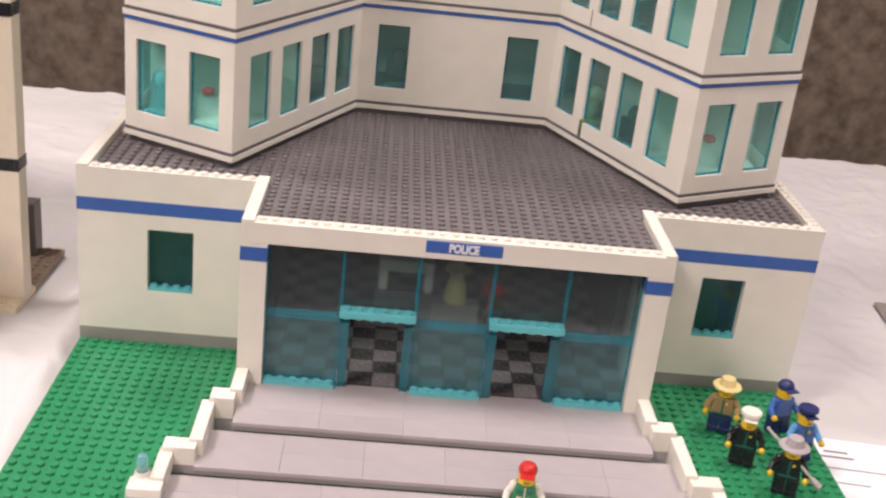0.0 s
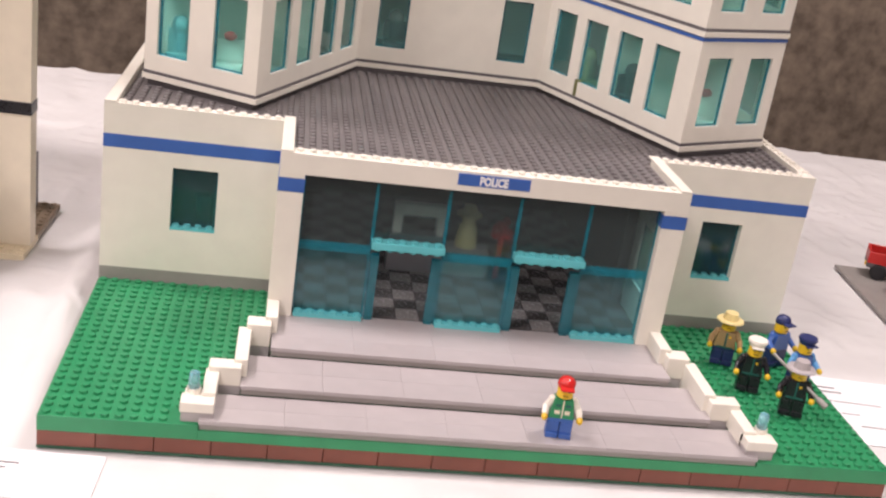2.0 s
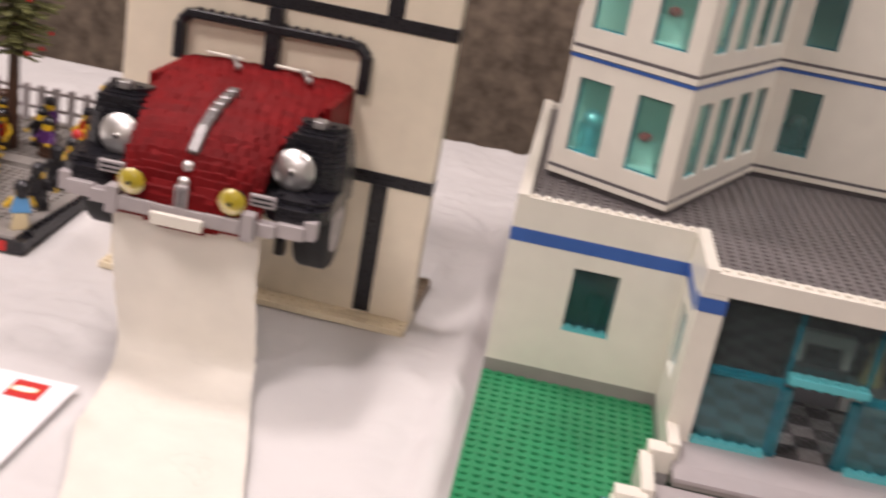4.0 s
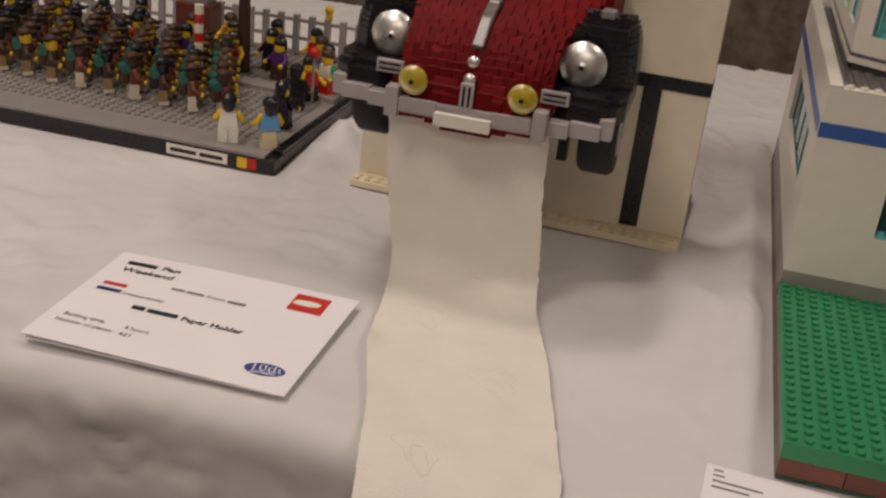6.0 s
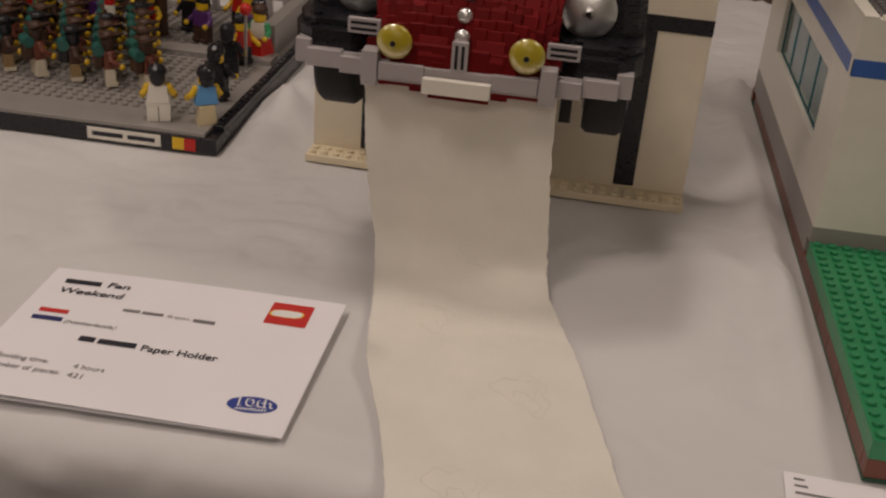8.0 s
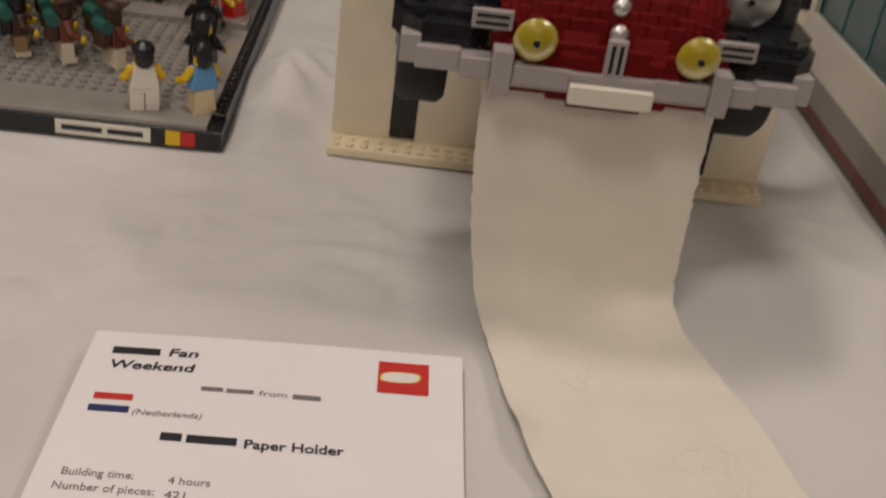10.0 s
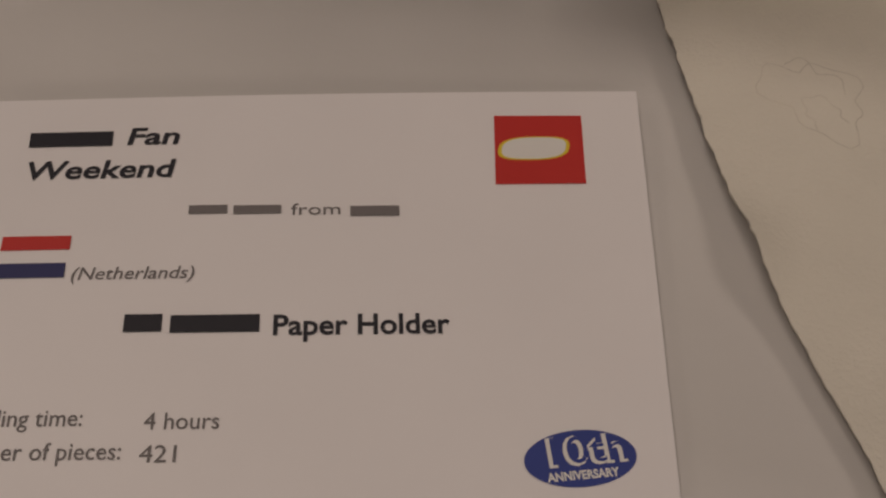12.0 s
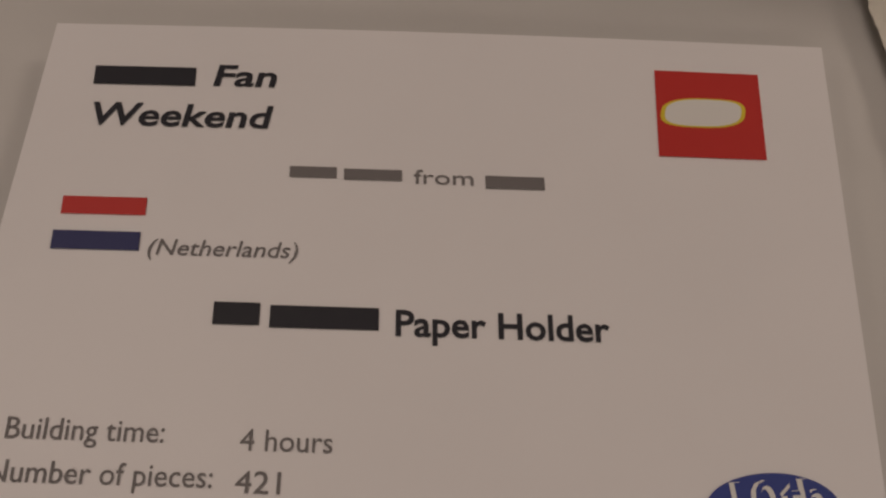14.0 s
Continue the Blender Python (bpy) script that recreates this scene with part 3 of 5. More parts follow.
LO, FR, IN = (1.9, 33.3), (12.3, 27.7), (22.0, 48.6)


def under_bay(x, y):
    x = min(x, 64 - x)
    if y > IN[1]:
        return True
    if x < LO[0]:
        return False
    if x < FR[0]:
        return y > LO[1] + (FR[1] - LO[1]) * (x - LO[0]) / (FR[0] - LO[0])
    if x < IN[0]:
        return y > FR[1] + (IN[1] - FR[1]) * (x - FR[0]) / (IN[0] - FR[0])
    return False


places = []
for j in range(17, 50):
    for i in range(1, 63):
        x, y = i + 0.5, j + 0.0
        if (16 < x < 48 or y > 25.3) and not under_bay(x, y + 0.3):
            places.append((x * S, y * S, 0.1459))
studs("roof_studs", places, ROOF, station, sides=9, label="rows of dark grey roof studs")
rim = [((i + 0.5) * S, 15.7 * S, 0.15) for i in range(16, 48)]
rim += [((i + 0.5) * S, 24.5 * S, 0.15) for i in range(1, 15)] + [((i + 0.5) * S, 24.5 * S, 0.15) for i in range(49, 63)]
rim += [(x * S, (j + 0.5) * S, 0.15) for j in range(25, 63) for x in (63.5,)]
studs("parapet_studs", rim, WHITE, station, label="white studs along the parapet")
for x in (15, 48):
    part("parapet_cap", new_box(x * S, (x + 1) * S, 15 * S, 25 * S, 0.1501, 0.1516, bevel=0.0003), WHITE, station)
part("parapet_cap", new_box(0, S, 24 * S, 63 * S, 0.1501, 0.1516, bevel=0.0003), WHITE, station)

# upper storeys: a folded front of two bays, three storeys high
OUT = [LO, FR, IN, (64 - IN[0], IN[1]), (64 - FR[0], FR[1]), (64 - LO[0], LO[1])]
OUT = [(x * S, y * S) for x, y in OUT]
BACK = [(OUT[5][0], 62 * S), (OUT[0][0], 62 * S)]
LOOP = OUT + BACK
WINDOWS = {0: [(0.11, 0.385), (0.60, 0.875)], 1: [(0.11, 0.26), (0.34, 0.49), (0.57, 0.72), (0.79, 0.94)], 2: [(0.09, 0.25), (0.75, 0.91)], 3: [(0.06, 0.21), (0.28, 0.43), (0.51, 0.66), (0.74, 0.89)], 4: [(0.125, 0.40), (0.61, 0.885)], 5: [(0.1, 0.3), (0.4, 0.6), (0.7, 0.9)], 7: [(0.1, 0.3), (0.4, 0.6), (0.7, 0.9)]}


def outline(bm, pts, z0, z1, grow):
    """A closed slab of that outline, grown outwards."""
    n = len(pts)
    ring = []
    for k in range(n):
        a, b, c = Vector(pts[k - 1]), Vector(pts[k]), Vector(pts[(k + 1) % n])
        n1, n2 = (b - a).normalized(), (c - b).normalized()
        n1, n2 = Vector((n1.y, -n1.x)), Vector((n2.y, -n2.x))
        m = (n1 + n2).normalized()
        ring.append(b + m * grow / max(m.dot(n1), 0.3))
    low = [bm.verts.new((v.x, v.y, z0)) for v in ring]
    top = [bm.verts.new((v.x, v.y, z1)) for v in ring]
    for k in range(n):
        j = (k + 1) % n
        bm.faces.new((low[k], low[j], top[j], top[k]))
    for cap in ((0, 1, 2, 7), (2, 3, 6, 7), (3, 4, 5, 6)):
        bm.faces.new([top[k] for k in cap])
        bm.faces.new([low[k] for k in cap[::-1]])
    return bm


part("bay_foot", outline(bmesh.new(), LOOP, 0.1461, 0.1511, -0.003), DARK, station)
for storey in range(3):
    z = 0.1512 + 0.0868 * storey
    part("floor_rim", outline(bmesh.new(), LOOP, z, z + 0.0038, 0.0012), WHITE, station, "white rim under the storey")
    part("rim_line", outline(bmesh.new(), LOOP, z + 0.0039, z + 0.0062, 0.0004), DARK, station, "thin grey line under the storey")
    for k in range(len(LOOP)):
        a, b = Vector(LOOP[k]), Vector(LOOP[(k + 1) % len(LOOP)])
        length = (b - a).length
        holes = [(u * length, v * length, z + 0.0185, z + 0.0710) for u, v in WINDOWS.get(k, [])]
        wall = part("upper_wall", wall_mesh(a, b, z + 0.0063, z + 0.0835, 0.0045, holes), WHITE, station)
        for u, v, lo, hi in holes:
            way = (b - a).normalized()
            pane_window("window", a + way * u, a + way * v, lo, hi, 0.002, wall, sill=False)
    # white floor, ceiling and back panel added so the bay windows look lit
    for side in (-1, 1):
        for low, high, name in ((z + 0.0063, z + 0.0070, "reflector_floor"), (z + 0.0826, z + 0.0835, "reflector_ceiling")):
            room = bmesh.new()
            plan = [((32 + side * (32 - x)) * S, y * S) for x, y in ((2.7, 40.0), (2.7, 33.9), (12.3, 28.6), (17.3, 40.0))]
            base = [room.verts.new((x, y, low)) for x, y in plan]
            lid = [room.verts.new((x, y, high)) for x, y in plan]
            for q in range(4):
                room.faces.new((base[q], base[(q + 1) % 4], lid[(q + 1) % 4], lid[q]))
            room.faces.new(base)
            room.faces.new(lid)
            bmesh.ops.recalc_face_normals(room, faces=room.faces)
            part(name, room, WHITE, station)
        p, q = sorted(((32 + side * 29.3) * S, (32 + side * 14.4) * S))
        part("reflector_panel", new_box(p, q, 40.05 * S, 40.5 * S, z + 0.0064, z + 0.0834), WHITE, station, "white panel added behind the upper windows to brighten them")
    part("blue_line", outline(bmesh.new(), LOOP, z + 0.0836, z + 0.0860, 0.0005), BLUE, station, "thin blue line above the windows")
part("top_rim", outline(bmesh.new(), LOOP, 0.1512 + 0.0868 * 3, 0.1512 + 0.0868 * 3 + 0.012, 0.0012), WHITE, station)
# things inside the upper windows
for x, y, z, mat, kind in ((9.6, 31.5, 0.1577, RED, 1), (5.0, 34, 0.1577, AQUA, 0), (45.8, 43.5, 0.1577, OLIVE, 0), (49.0, 37.5, 0.1577, BLACK, 0), (54.5, 31.5, 0.1577, RED, 1), (9.6, 31.5, 0.2445, RED, 1), (45.5, 44.5, 0.2445, DARK, 0), (19.5, 50, 0.2445, OLIVE, 0), (26, 52, 0.1577, DARK, 0), (49.0, 38.5, 0.2445, BLACK, 0)):
    bm = new_box((x - 1.2) * S, (x + 1.2) * S, (y - 1) * S, (y + 1) * S, z, z + 0.014, bevel=0.0005)
    box(bm, (x - 1.2) * S, (x + 1.2) * S, (y + 0.6) * S, (y + 1) * S, z + 0.014, z + 0.030, bevel=0.0005)
    part("office_chair", bm, WHITE if kind else mat, station, "small chair inside an upper room")
    if kind:
        part("flower", ball(bmesh.new(), (x * S, y * S, z + 0.034), 0.005, (1, 1, 0.7)), RED, station)
    else:
        part("potted_plant", ball(rod(bmesh.new(), (x * S, y * S, z + 0.012), (x * S, y * S, z + 0.03), 0.004, 0.005), (x * S, y * S, z + 0.034), 0.007), mat, station)


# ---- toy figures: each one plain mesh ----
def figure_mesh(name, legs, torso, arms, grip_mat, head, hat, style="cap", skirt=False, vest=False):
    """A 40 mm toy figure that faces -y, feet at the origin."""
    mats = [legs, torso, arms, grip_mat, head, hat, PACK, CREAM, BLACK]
    shoe = 7 if style == "tricorne" else 0
    bm = bmesh.new()
    if skirt:
        bmesh.ops.create_cone(bm, cap_ends=True, segments=4, radius1=0.0115, radius2=0.0085, depth=0.0125, matrix=Matrix.LocRotScale((0, 0, 0.00625), Euler((0, 0, math.pi / 4)), (1, 0.75, 1)))
    else:
        for s in (-1, 1):
            c = s * 0.0040
            box(bm, c - 0.0037, c + 0.0037, -0.0050, 0.0035, 0, 0.0035, shoe, 0.0003)
            box(bm, c - 0.0037, c + 0.0037, -0.0035, 0.0035, 0.0030, 0.0105, 0, 0.0003)
        box(bm, -0.0078, 0.0078, -0.0035, 0.0035, 0.0105, 0.0128, 0, 0.0003)
    c = bmesh.ops.create_cube(bm, size=1.0, matrix=Matrix.LocRotScale((0, 0, 0.0192), None, (0.0156, 0.0078, 0.0128)))
    for v in c["verts"]:
        if v.co.z > 0.0192:
            v.co.x *= 0.72
    for f in {f for v in c["verts"] for f in v.link_faces}:
        f.material_index = 1
    bmesh.ops.bevel(bm, geom=list({e for v in c["verts"] for e in v.link_edges}), offset=0.0005, segments=1, affect="EDGES")
    for f in bm.faces:
        if f.calc_center_median().z > 0.0129:
            f.material_index = 1
    for s in (-1, 1):
        rod(bm, (s * 0.0066, 0, 0.0237), (s * 0.0098, -0.0010, 0.0185), 0.0024, 0.0022, 8, 2)
        ball(bm, (s * 0.0068, 0, 0.0236), 0.0026, slot=2, u=8, v=6)
        rod(bm, (s * 0.0098, -0.0010, 0.0190), (s * 0.0104, -0.0062, 0.0160), 0.0022, 0.0019, 8, 2)
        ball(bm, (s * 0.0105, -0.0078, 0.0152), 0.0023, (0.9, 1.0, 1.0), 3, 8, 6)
    rod(bm, (0, 0, 0.0256), (0, 0, 0.0268), 0.0030, sides=12, slot=4)
    rod(bm, (0, 0, 0.0268), (0, 0, 0.0345), 0.0050, 0.0050, 16, 4)
    rod(bm, (0, 0, 0.0345), (0, 0, 0.0358), 0.0050, 0.0040, 16, 4)
    if style == "cap":
        ball(bm, (0, 0.0002, 0.0348), 0.0056, (1, 1, 0.85), 5)
        box(bm, -0.0042, 0.0042, -0.0095, -0.0035, 0.0338, 0.0348, 5, 0.0004)
    elif style == "peaked":
        rod(bm, (0, 0, 0.0335), (0, 0, 0.0368), 0.0052, 0.0062, 16, 5)
        rod(bm, (0, -0.0003, 0.0368), (0, -0.0003, 0.0385), 0.0068, 0.0064, 16, 5)
        box(bm, -0.0042, 0.0042, -0.0082, -0.0040, 0.0335, 0.0344, 5, 0.0003)
    elif style == "brim":
        rod(bm, (0, 0, 0.0335), (0, 0, 0.0345), 0.0098, 0.0090, 18, 5)
        rod(bm, (0, 0, 0.0345), (0, 0, 0.0395), 0.0056, 0.0046, 16, 5)
    elif style == "hair":
        ball(bm, (0, 0.0006, 0.0345), 0.0062, (1, 1, 0.85), 5)
        ball(bm, (0, 0.0035, 0.0310), 0.0048, (1.1, 0.7, 1.3), 5)
    elif style == "tricorne":
        rod(bm, (0, 0, 0.0335), (0, 0, 0.0368), 0.0072, 0.0122, 3, 5)
        ball(bm, (0, 0, 0.0362), 0.0052, (1, 1, 0.6), 5)
        box(bm, -0.0055, 0.0055, 0.0040, 0.0105, 0.0130, 0.0225, 5, 0.0010)
        rod(bm, (-0.0058, 0.0070, 0.0258), (0.0058, 0.0070, 0.0258), 0.0040, sides=12, slot=6)
        box(bm, 0.0050, 0.0062, -0.0060, 0.0080, 0.0120, 0.0130, 7, 0.0002)
        ball(bm, (0.0085, 0.0035, 0.0130), 0.0026, slot=3, u=8, v=6)
    if vest:
        for s in (-1, 1):
            box(bm, s * 0.0030 - 0.0016, s * 0.0030 + 0.0016, -0.0043, -0.0036, 0.0160, 0.0185, 7, 0.0002)
            box(bm, s * 0.0030 - 0.0016, s * 0.0030 + 0.0016, -0.0042, -0.0034, 0.0208, 0.0226, 6, 0.0002)
        box(bm, -0.0004, 0.0004, -0.0043, -0.0036, 0.0135, 0.0250, 7)
    if style in ("brim", "peaked") and not vest:
        box(bm, -0.0006, 0.0006, -0.0043, -0.0036, 0.0140, 0.0250, 6)
        box(bm, 0.0014, 0.0032, -0.0042, -0.0034, 0.0208, 0.0226, 4, 0.0002)
        box(bm, -0.0058, 0.0058, -0.0044, -0.0037, 0.0130, 0.0142, 6)
    if style in ("brim", "peaked", "cap"):
        for q in (-0.0016, 0.0016):
            box(bm, q - 0.0004, q + 0.0004, -0.0052, -0.0046, 0.0312, 0.0321, 8)
        box(bm, -0.0014, 0.0014, -0.0052, -0.0047, 0.0285, 0.0289, 8)
    return mesh_of(bm, mats, name)


def toy(mesh, at, turn, label, group=""):
    ob = new("toy_figure", mesh)
    ob.matrix_basis = pose(*at, 0, 0, turn)
    return tagged(ob, label, "toy figure", group)


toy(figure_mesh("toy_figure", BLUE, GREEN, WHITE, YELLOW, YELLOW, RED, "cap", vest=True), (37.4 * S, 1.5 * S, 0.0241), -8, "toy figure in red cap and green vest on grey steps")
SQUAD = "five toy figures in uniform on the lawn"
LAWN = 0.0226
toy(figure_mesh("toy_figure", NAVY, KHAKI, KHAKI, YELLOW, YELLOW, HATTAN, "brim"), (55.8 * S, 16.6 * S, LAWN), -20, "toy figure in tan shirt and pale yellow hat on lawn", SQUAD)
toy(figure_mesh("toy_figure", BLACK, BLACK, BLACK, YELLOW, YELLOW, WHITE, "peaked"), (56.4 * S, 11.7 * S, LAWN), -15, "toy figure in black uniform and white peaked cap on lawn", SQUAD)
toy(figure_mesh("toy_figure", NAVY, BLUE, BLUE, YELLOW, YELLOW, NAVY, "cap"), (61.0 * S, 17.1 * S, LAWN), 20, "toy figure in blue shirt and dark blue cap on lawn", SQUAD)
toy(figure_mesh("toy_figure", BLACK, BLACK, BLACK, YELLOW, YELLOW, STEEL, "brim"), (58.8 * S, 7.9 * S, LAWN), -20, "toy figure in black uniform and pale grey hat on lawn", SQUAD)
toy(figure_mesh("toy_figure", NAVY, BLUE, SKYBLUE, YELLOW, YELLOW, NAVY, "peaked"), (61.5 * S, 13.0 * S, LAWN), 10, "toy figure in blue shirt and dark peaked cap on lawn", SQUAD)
bm = rod(bmesh.new(), (57.4 * S, 10.4 * S, 0.0560), (60.3 * S, 6.1 * S, 0.0400), 0.0011)
rod(bm, (60.1 * S, 6.4 * S, 0.0410), (60.6 * S, 5.7 * S, 0.0382), 0.0022)
tagged(part("toy_hose", bm, GREY), "grey toy lance leaning between two black uniformed figures", "toy tool")

# ---- paper holder: cream wall with black timber lines ----
stand = thing("timbered_wall_panel", "upright cream toy brick wall panel with black timber lines", "toy wall", (-0.196, 0.26, 0))
X0, X1, WY = -0.314, -0.0660, 0.2720
part("foot_plate", new_box(X0, X1, 0.2525, 0.2960, 0.0, 0.0050, bevel=0.0003), FOOTTAN, stand, "pale tan studded foot plate")
studs("foot_studs", [(X0 + 0.004 + 0.008 * i, y, 0.005) for i in range(31) for y in (0.2565, 0.2645)], FOOTTAN, stand)
part("panel", new_box(X0, X1, WY, WY + 0.016, 0.0050, 0.3400, bevel=0.0004), CREAM, stand)
for a, b, c, d in ((-0.1115, -0.0985, 0.0068, 0.1098), (-0.281, -0.2665, 0.0068, 0.1098), (X0, X1, 0.1100, 0.1195), (X0, X1, 0.2255, 0.2350), (-0.119, -0.1065, 0.2352, 0.3395), (-0.2825, -0.2700, 0.2352, 0.3395)):
    part("timber", new_box(a - 0.0004 * (a == X0), b + 0.0004 * (b == X1), WY - 0.0012, WY + (0.0164 if a == X0 else 0.002), c, d, bevel=0.0003), BLACK, stand, "black timber line")
part("brace", new_box(X1 - 0.053, X1 - 0.018, 0.3500, 0.3660, 0.0052, 0.0520, bevel=0.0004), DARK, stand, "dark grey brace behind the panel")
part("rear_foot", new_box(X1 - 0.054, X1 - 0.0005, 0.2962, 0.3700, 0.0, 0.0050, bevel=0.0003), REARFOOT, stand, "brown grey studded rear foot plate")
studs("foot_studs", [(X1 - 0.0525 + 0.008 * i, 0.3010 + 0.008 * j, 0.005) for i in range(7) for j in range(9) if i > 4 or j < 6], REARFOOT, stand)

stand.location.y += 0.0073
stand.rotation_euler.z = radians(-1.9)

# ---- toy car front on the panel ----
CX = -0.1980
car = thing("toy_car_front", "dark red toy car front with black wings on cream panel", "toy car", (CX, 0.17, 0.11))
HOOD = [(0.1040, 0.1190), (0.1045, 0.1300), (0.1100, 0.1420), (0.1180, 0.1535), (0.1310, 0.1635), (0.1500, 0.1706), (0.1750, 0.1752), (0.2080, 0.1778), (0.2420, 0.1788), (0.2740, 0.1788)]


def on_hood(s):
    """A point of the bonnet's middle line and its slope, s from 0 (nose) to 1 (windscreen)."""
    k = min(int(s * (len(HOOD) - 1)), len(HOOD) - 2)
    f = s * (len(HOOD) - 1) - k
    (y0, z0), (y1, z1) = HOOD[k], HOOD[k + 1]
    return y0 + (y1 - y0) * f, z0 + (z1 - z0) * f, math.degrees(math.atan2(z1 - z0, y1 - y0))


def half_width(s):
    k = max(0.0, min((s - 0.40) / 0.50, 1.0))
    return 0.0430 + 0.0025 * min(s / 0.3, 1.0) + 0.0205 * k * k * (3 - 2 * k)


bm = bmesh.new()
grid = []
for i in range(25):
    s = i / 24
    y, z, slope = on_hood(s)
    row = []
    for j in range(-8, 9):
        u = j / 8
        row.append(bm.verts.new((CX + u * half_width(s) * 0.985, y + 0.004 + 0.010 * u ** 4 * (1 - s), z - 0.006 - 0.008 * u ** 4 * (1 - 0.8 * s))))
    grid.append(row)
for i in range(24):
    for j in range(16):
        bm.faces.new((grid[i][j], grid[i][j + 1], grid[i + 1][j + 1], grid[i + 1][j]))
bonnet = part("bonnet", bm, DARKRED, car, "dark red bonnet built of small bricks", True)
bm = new_box(-0.0076, 0.0076, -0.0056, 0.0056, -0.0050, 0.0016, bevel=0.0009)
smooth_piece = mesh_of(bm, DARKRED, "brick")
bm = new_box(-0.0039, 0.0039, -0.0040, 0.0060, -0.0050, 0.0012, bevel=0.0006)
rod(bm, (0, -0.0034, -0.0046), (0, -0.0034, 0.0013), 0.0039, 0.0036, 10)
bumpy_piece = mesh_of(bm, DARKRED, "brick")
rng = random.Random(4)
for i in range(25):
    s = (i + 0.4) / 25
    y, z, slope = on_hood(s)
    hw = half_width(s)
    fine = s > 0.14
    n = max(int(round(2 * hw / (0.0080 if fine else 0.0150))), 3)
    for j in range(n + i % 2):
        u = (j + 0.5 * (1 - i % 2)) / n * 2 - 1
        u = max(-0.97, min(0.97, u))
        if abs(u) < 0.07 and 0.02 < s < 0.70:
            continue
        ob = new("brick", bumpy_piece if fine else smooth_piece)
        ob.parent = bonnet
        ob.matrix_basis = pose(CX + u * hw * 0.93, y + 0.010 * u ** 4 * (1 - s), z - 0.008 * u ** 4 * (1 - 0.8 * s) - 0.002 + rng.uniform(-0.0005, 0.0008), slope + (19 if s > 0.62 else 13 if s > 0.14 else 0) + rng.uniform(-4, 4), 12 * u ** 3, rng.uniform(-2, 2))
part("bonnet_side", new_box(CX - 0.0640, CX - 0.0590, 0.200, 0.2740, 0.125, 0.176), DARKRED, car)
part("bonnet_side", new_box(CX + 0.0590, CX + 0.0640, 0.200, 0.2740, 0.125, 0.176), DARKRED, car)
part("body_core", new_box(CX - 0.055, CX + 0.055, 0.150, 0.2740, 0.118, 0.165), BLACK, car)
for i, (w, z) in enumerate(((0.040, 0.1105), (0.024, 0.1078), (0.015, 0.1046))):
    part("apron", new_box(CX - w, CX + w, 0.1025 + 0.002 * i, 0.13, z, z + 0.0031, bevel=0.0003), DARKRED, car)
# chrome strip down the bonnet
for i in range(9):
    s = 0.34 + i * 0.045
    y, z, slope = on_hood(s)
    ob = new("trim_piece", mesh_of(new_box(-0.0036, 0.0036, -0.0044, 0.0044, -0.002, 0.0030, bevel=0.0009), CHROMEGREY, "trim_piece"))
    ob.parent = car
    ob.matrix_basis = Matrix.Translation(-car.location) @ pose(CX, y, z + 0.0012, slope)
for s in (0.17, 0.255):
    y, z, slope = on_hood(s)
    part("trim_button", ball(bmesh.new(), (CX, y - 0.003, z + 0.001), 0.0038, (1, 0.7, 1)), CHROME, car, "", True)


def grille(at, w, h, upright):
    x, y, z = at
    g = part("grille", new_box(x - w / 2, x + w / 2, y, y + 0.003, z - h / 2, z + h / 2, bevel=0.0003), STEEL, car, "light grey grille tile")
    for k in (-1, 0, 1):
        if upright:
            if k:
                part("slot", new_box(x + k * w * 0.2 - w * 0.09, x + k * w * 0.2 + w * 0.09, y - 0.0003, y, z - h * 0.38, z + h * 0.38), BLACK, g)
        else:
            if k:
                part("slot", new_box(x - w * 0.40, x + w * 0.40, y - 0.0003, y, z + k * h * 0.2 - h * 0.09, z + k * h * 0.2 + h * 0.09), BLACK, g)


grille((CX, 0.1000, 0.1285), 0.0078, 0.0150, True)
grille((CX - 0.0485, 0.1085, 0.1360), 0.0160, 0.0075, False)
grille((CX + 0.0485, 0.1085, 0.1340), 0.0160, 0.0075, False)
# bumper
bumper = part("bumper", new_box(CX - 0.0400, CX + 0.0400, 0.1000, 0.1080, 0.1130, 0.1215, bevel=0.0004), STEEL, car, "light grey brick bumper")
for s in (-1, 1):
    for x0, x1, y0, z0, z1 in ((0.0392, 0.0470, 0.0985, 0.1090, 0.1265), (0.0470, 0.0590, 0.1040, 0.1120, 0.1205), (0.0590, 0.0765, 0.1080, 0.1125, 0.1215), (0.0750, 0.0830, 0.1110, 0.1130, 0.1250)):
        a, b = sorted((CX + s * x0, CX + s * x1))
        part("bumper_piece", new_box(a, b, y0, y0 + 0.009, z0 + 0.001, z1 + 0.001, bevel=0.0004), STEEL, bumper)
    part("bumper_piece", new_box(CX + s * 0.0275 - 0.011, CX + s * 0.0275 + 0.011, 0.0985, 0.1010, 0.1145, 0.1225, bevel=0.0004), STEEL, bumper)
part("number_plate", new_box(CX - 0.0165, CX + 0.0165, 0.0945, 0.0985, 0.1105, 0.1182, bevel=0.0004), WHITE, car, "blank white plate tile")


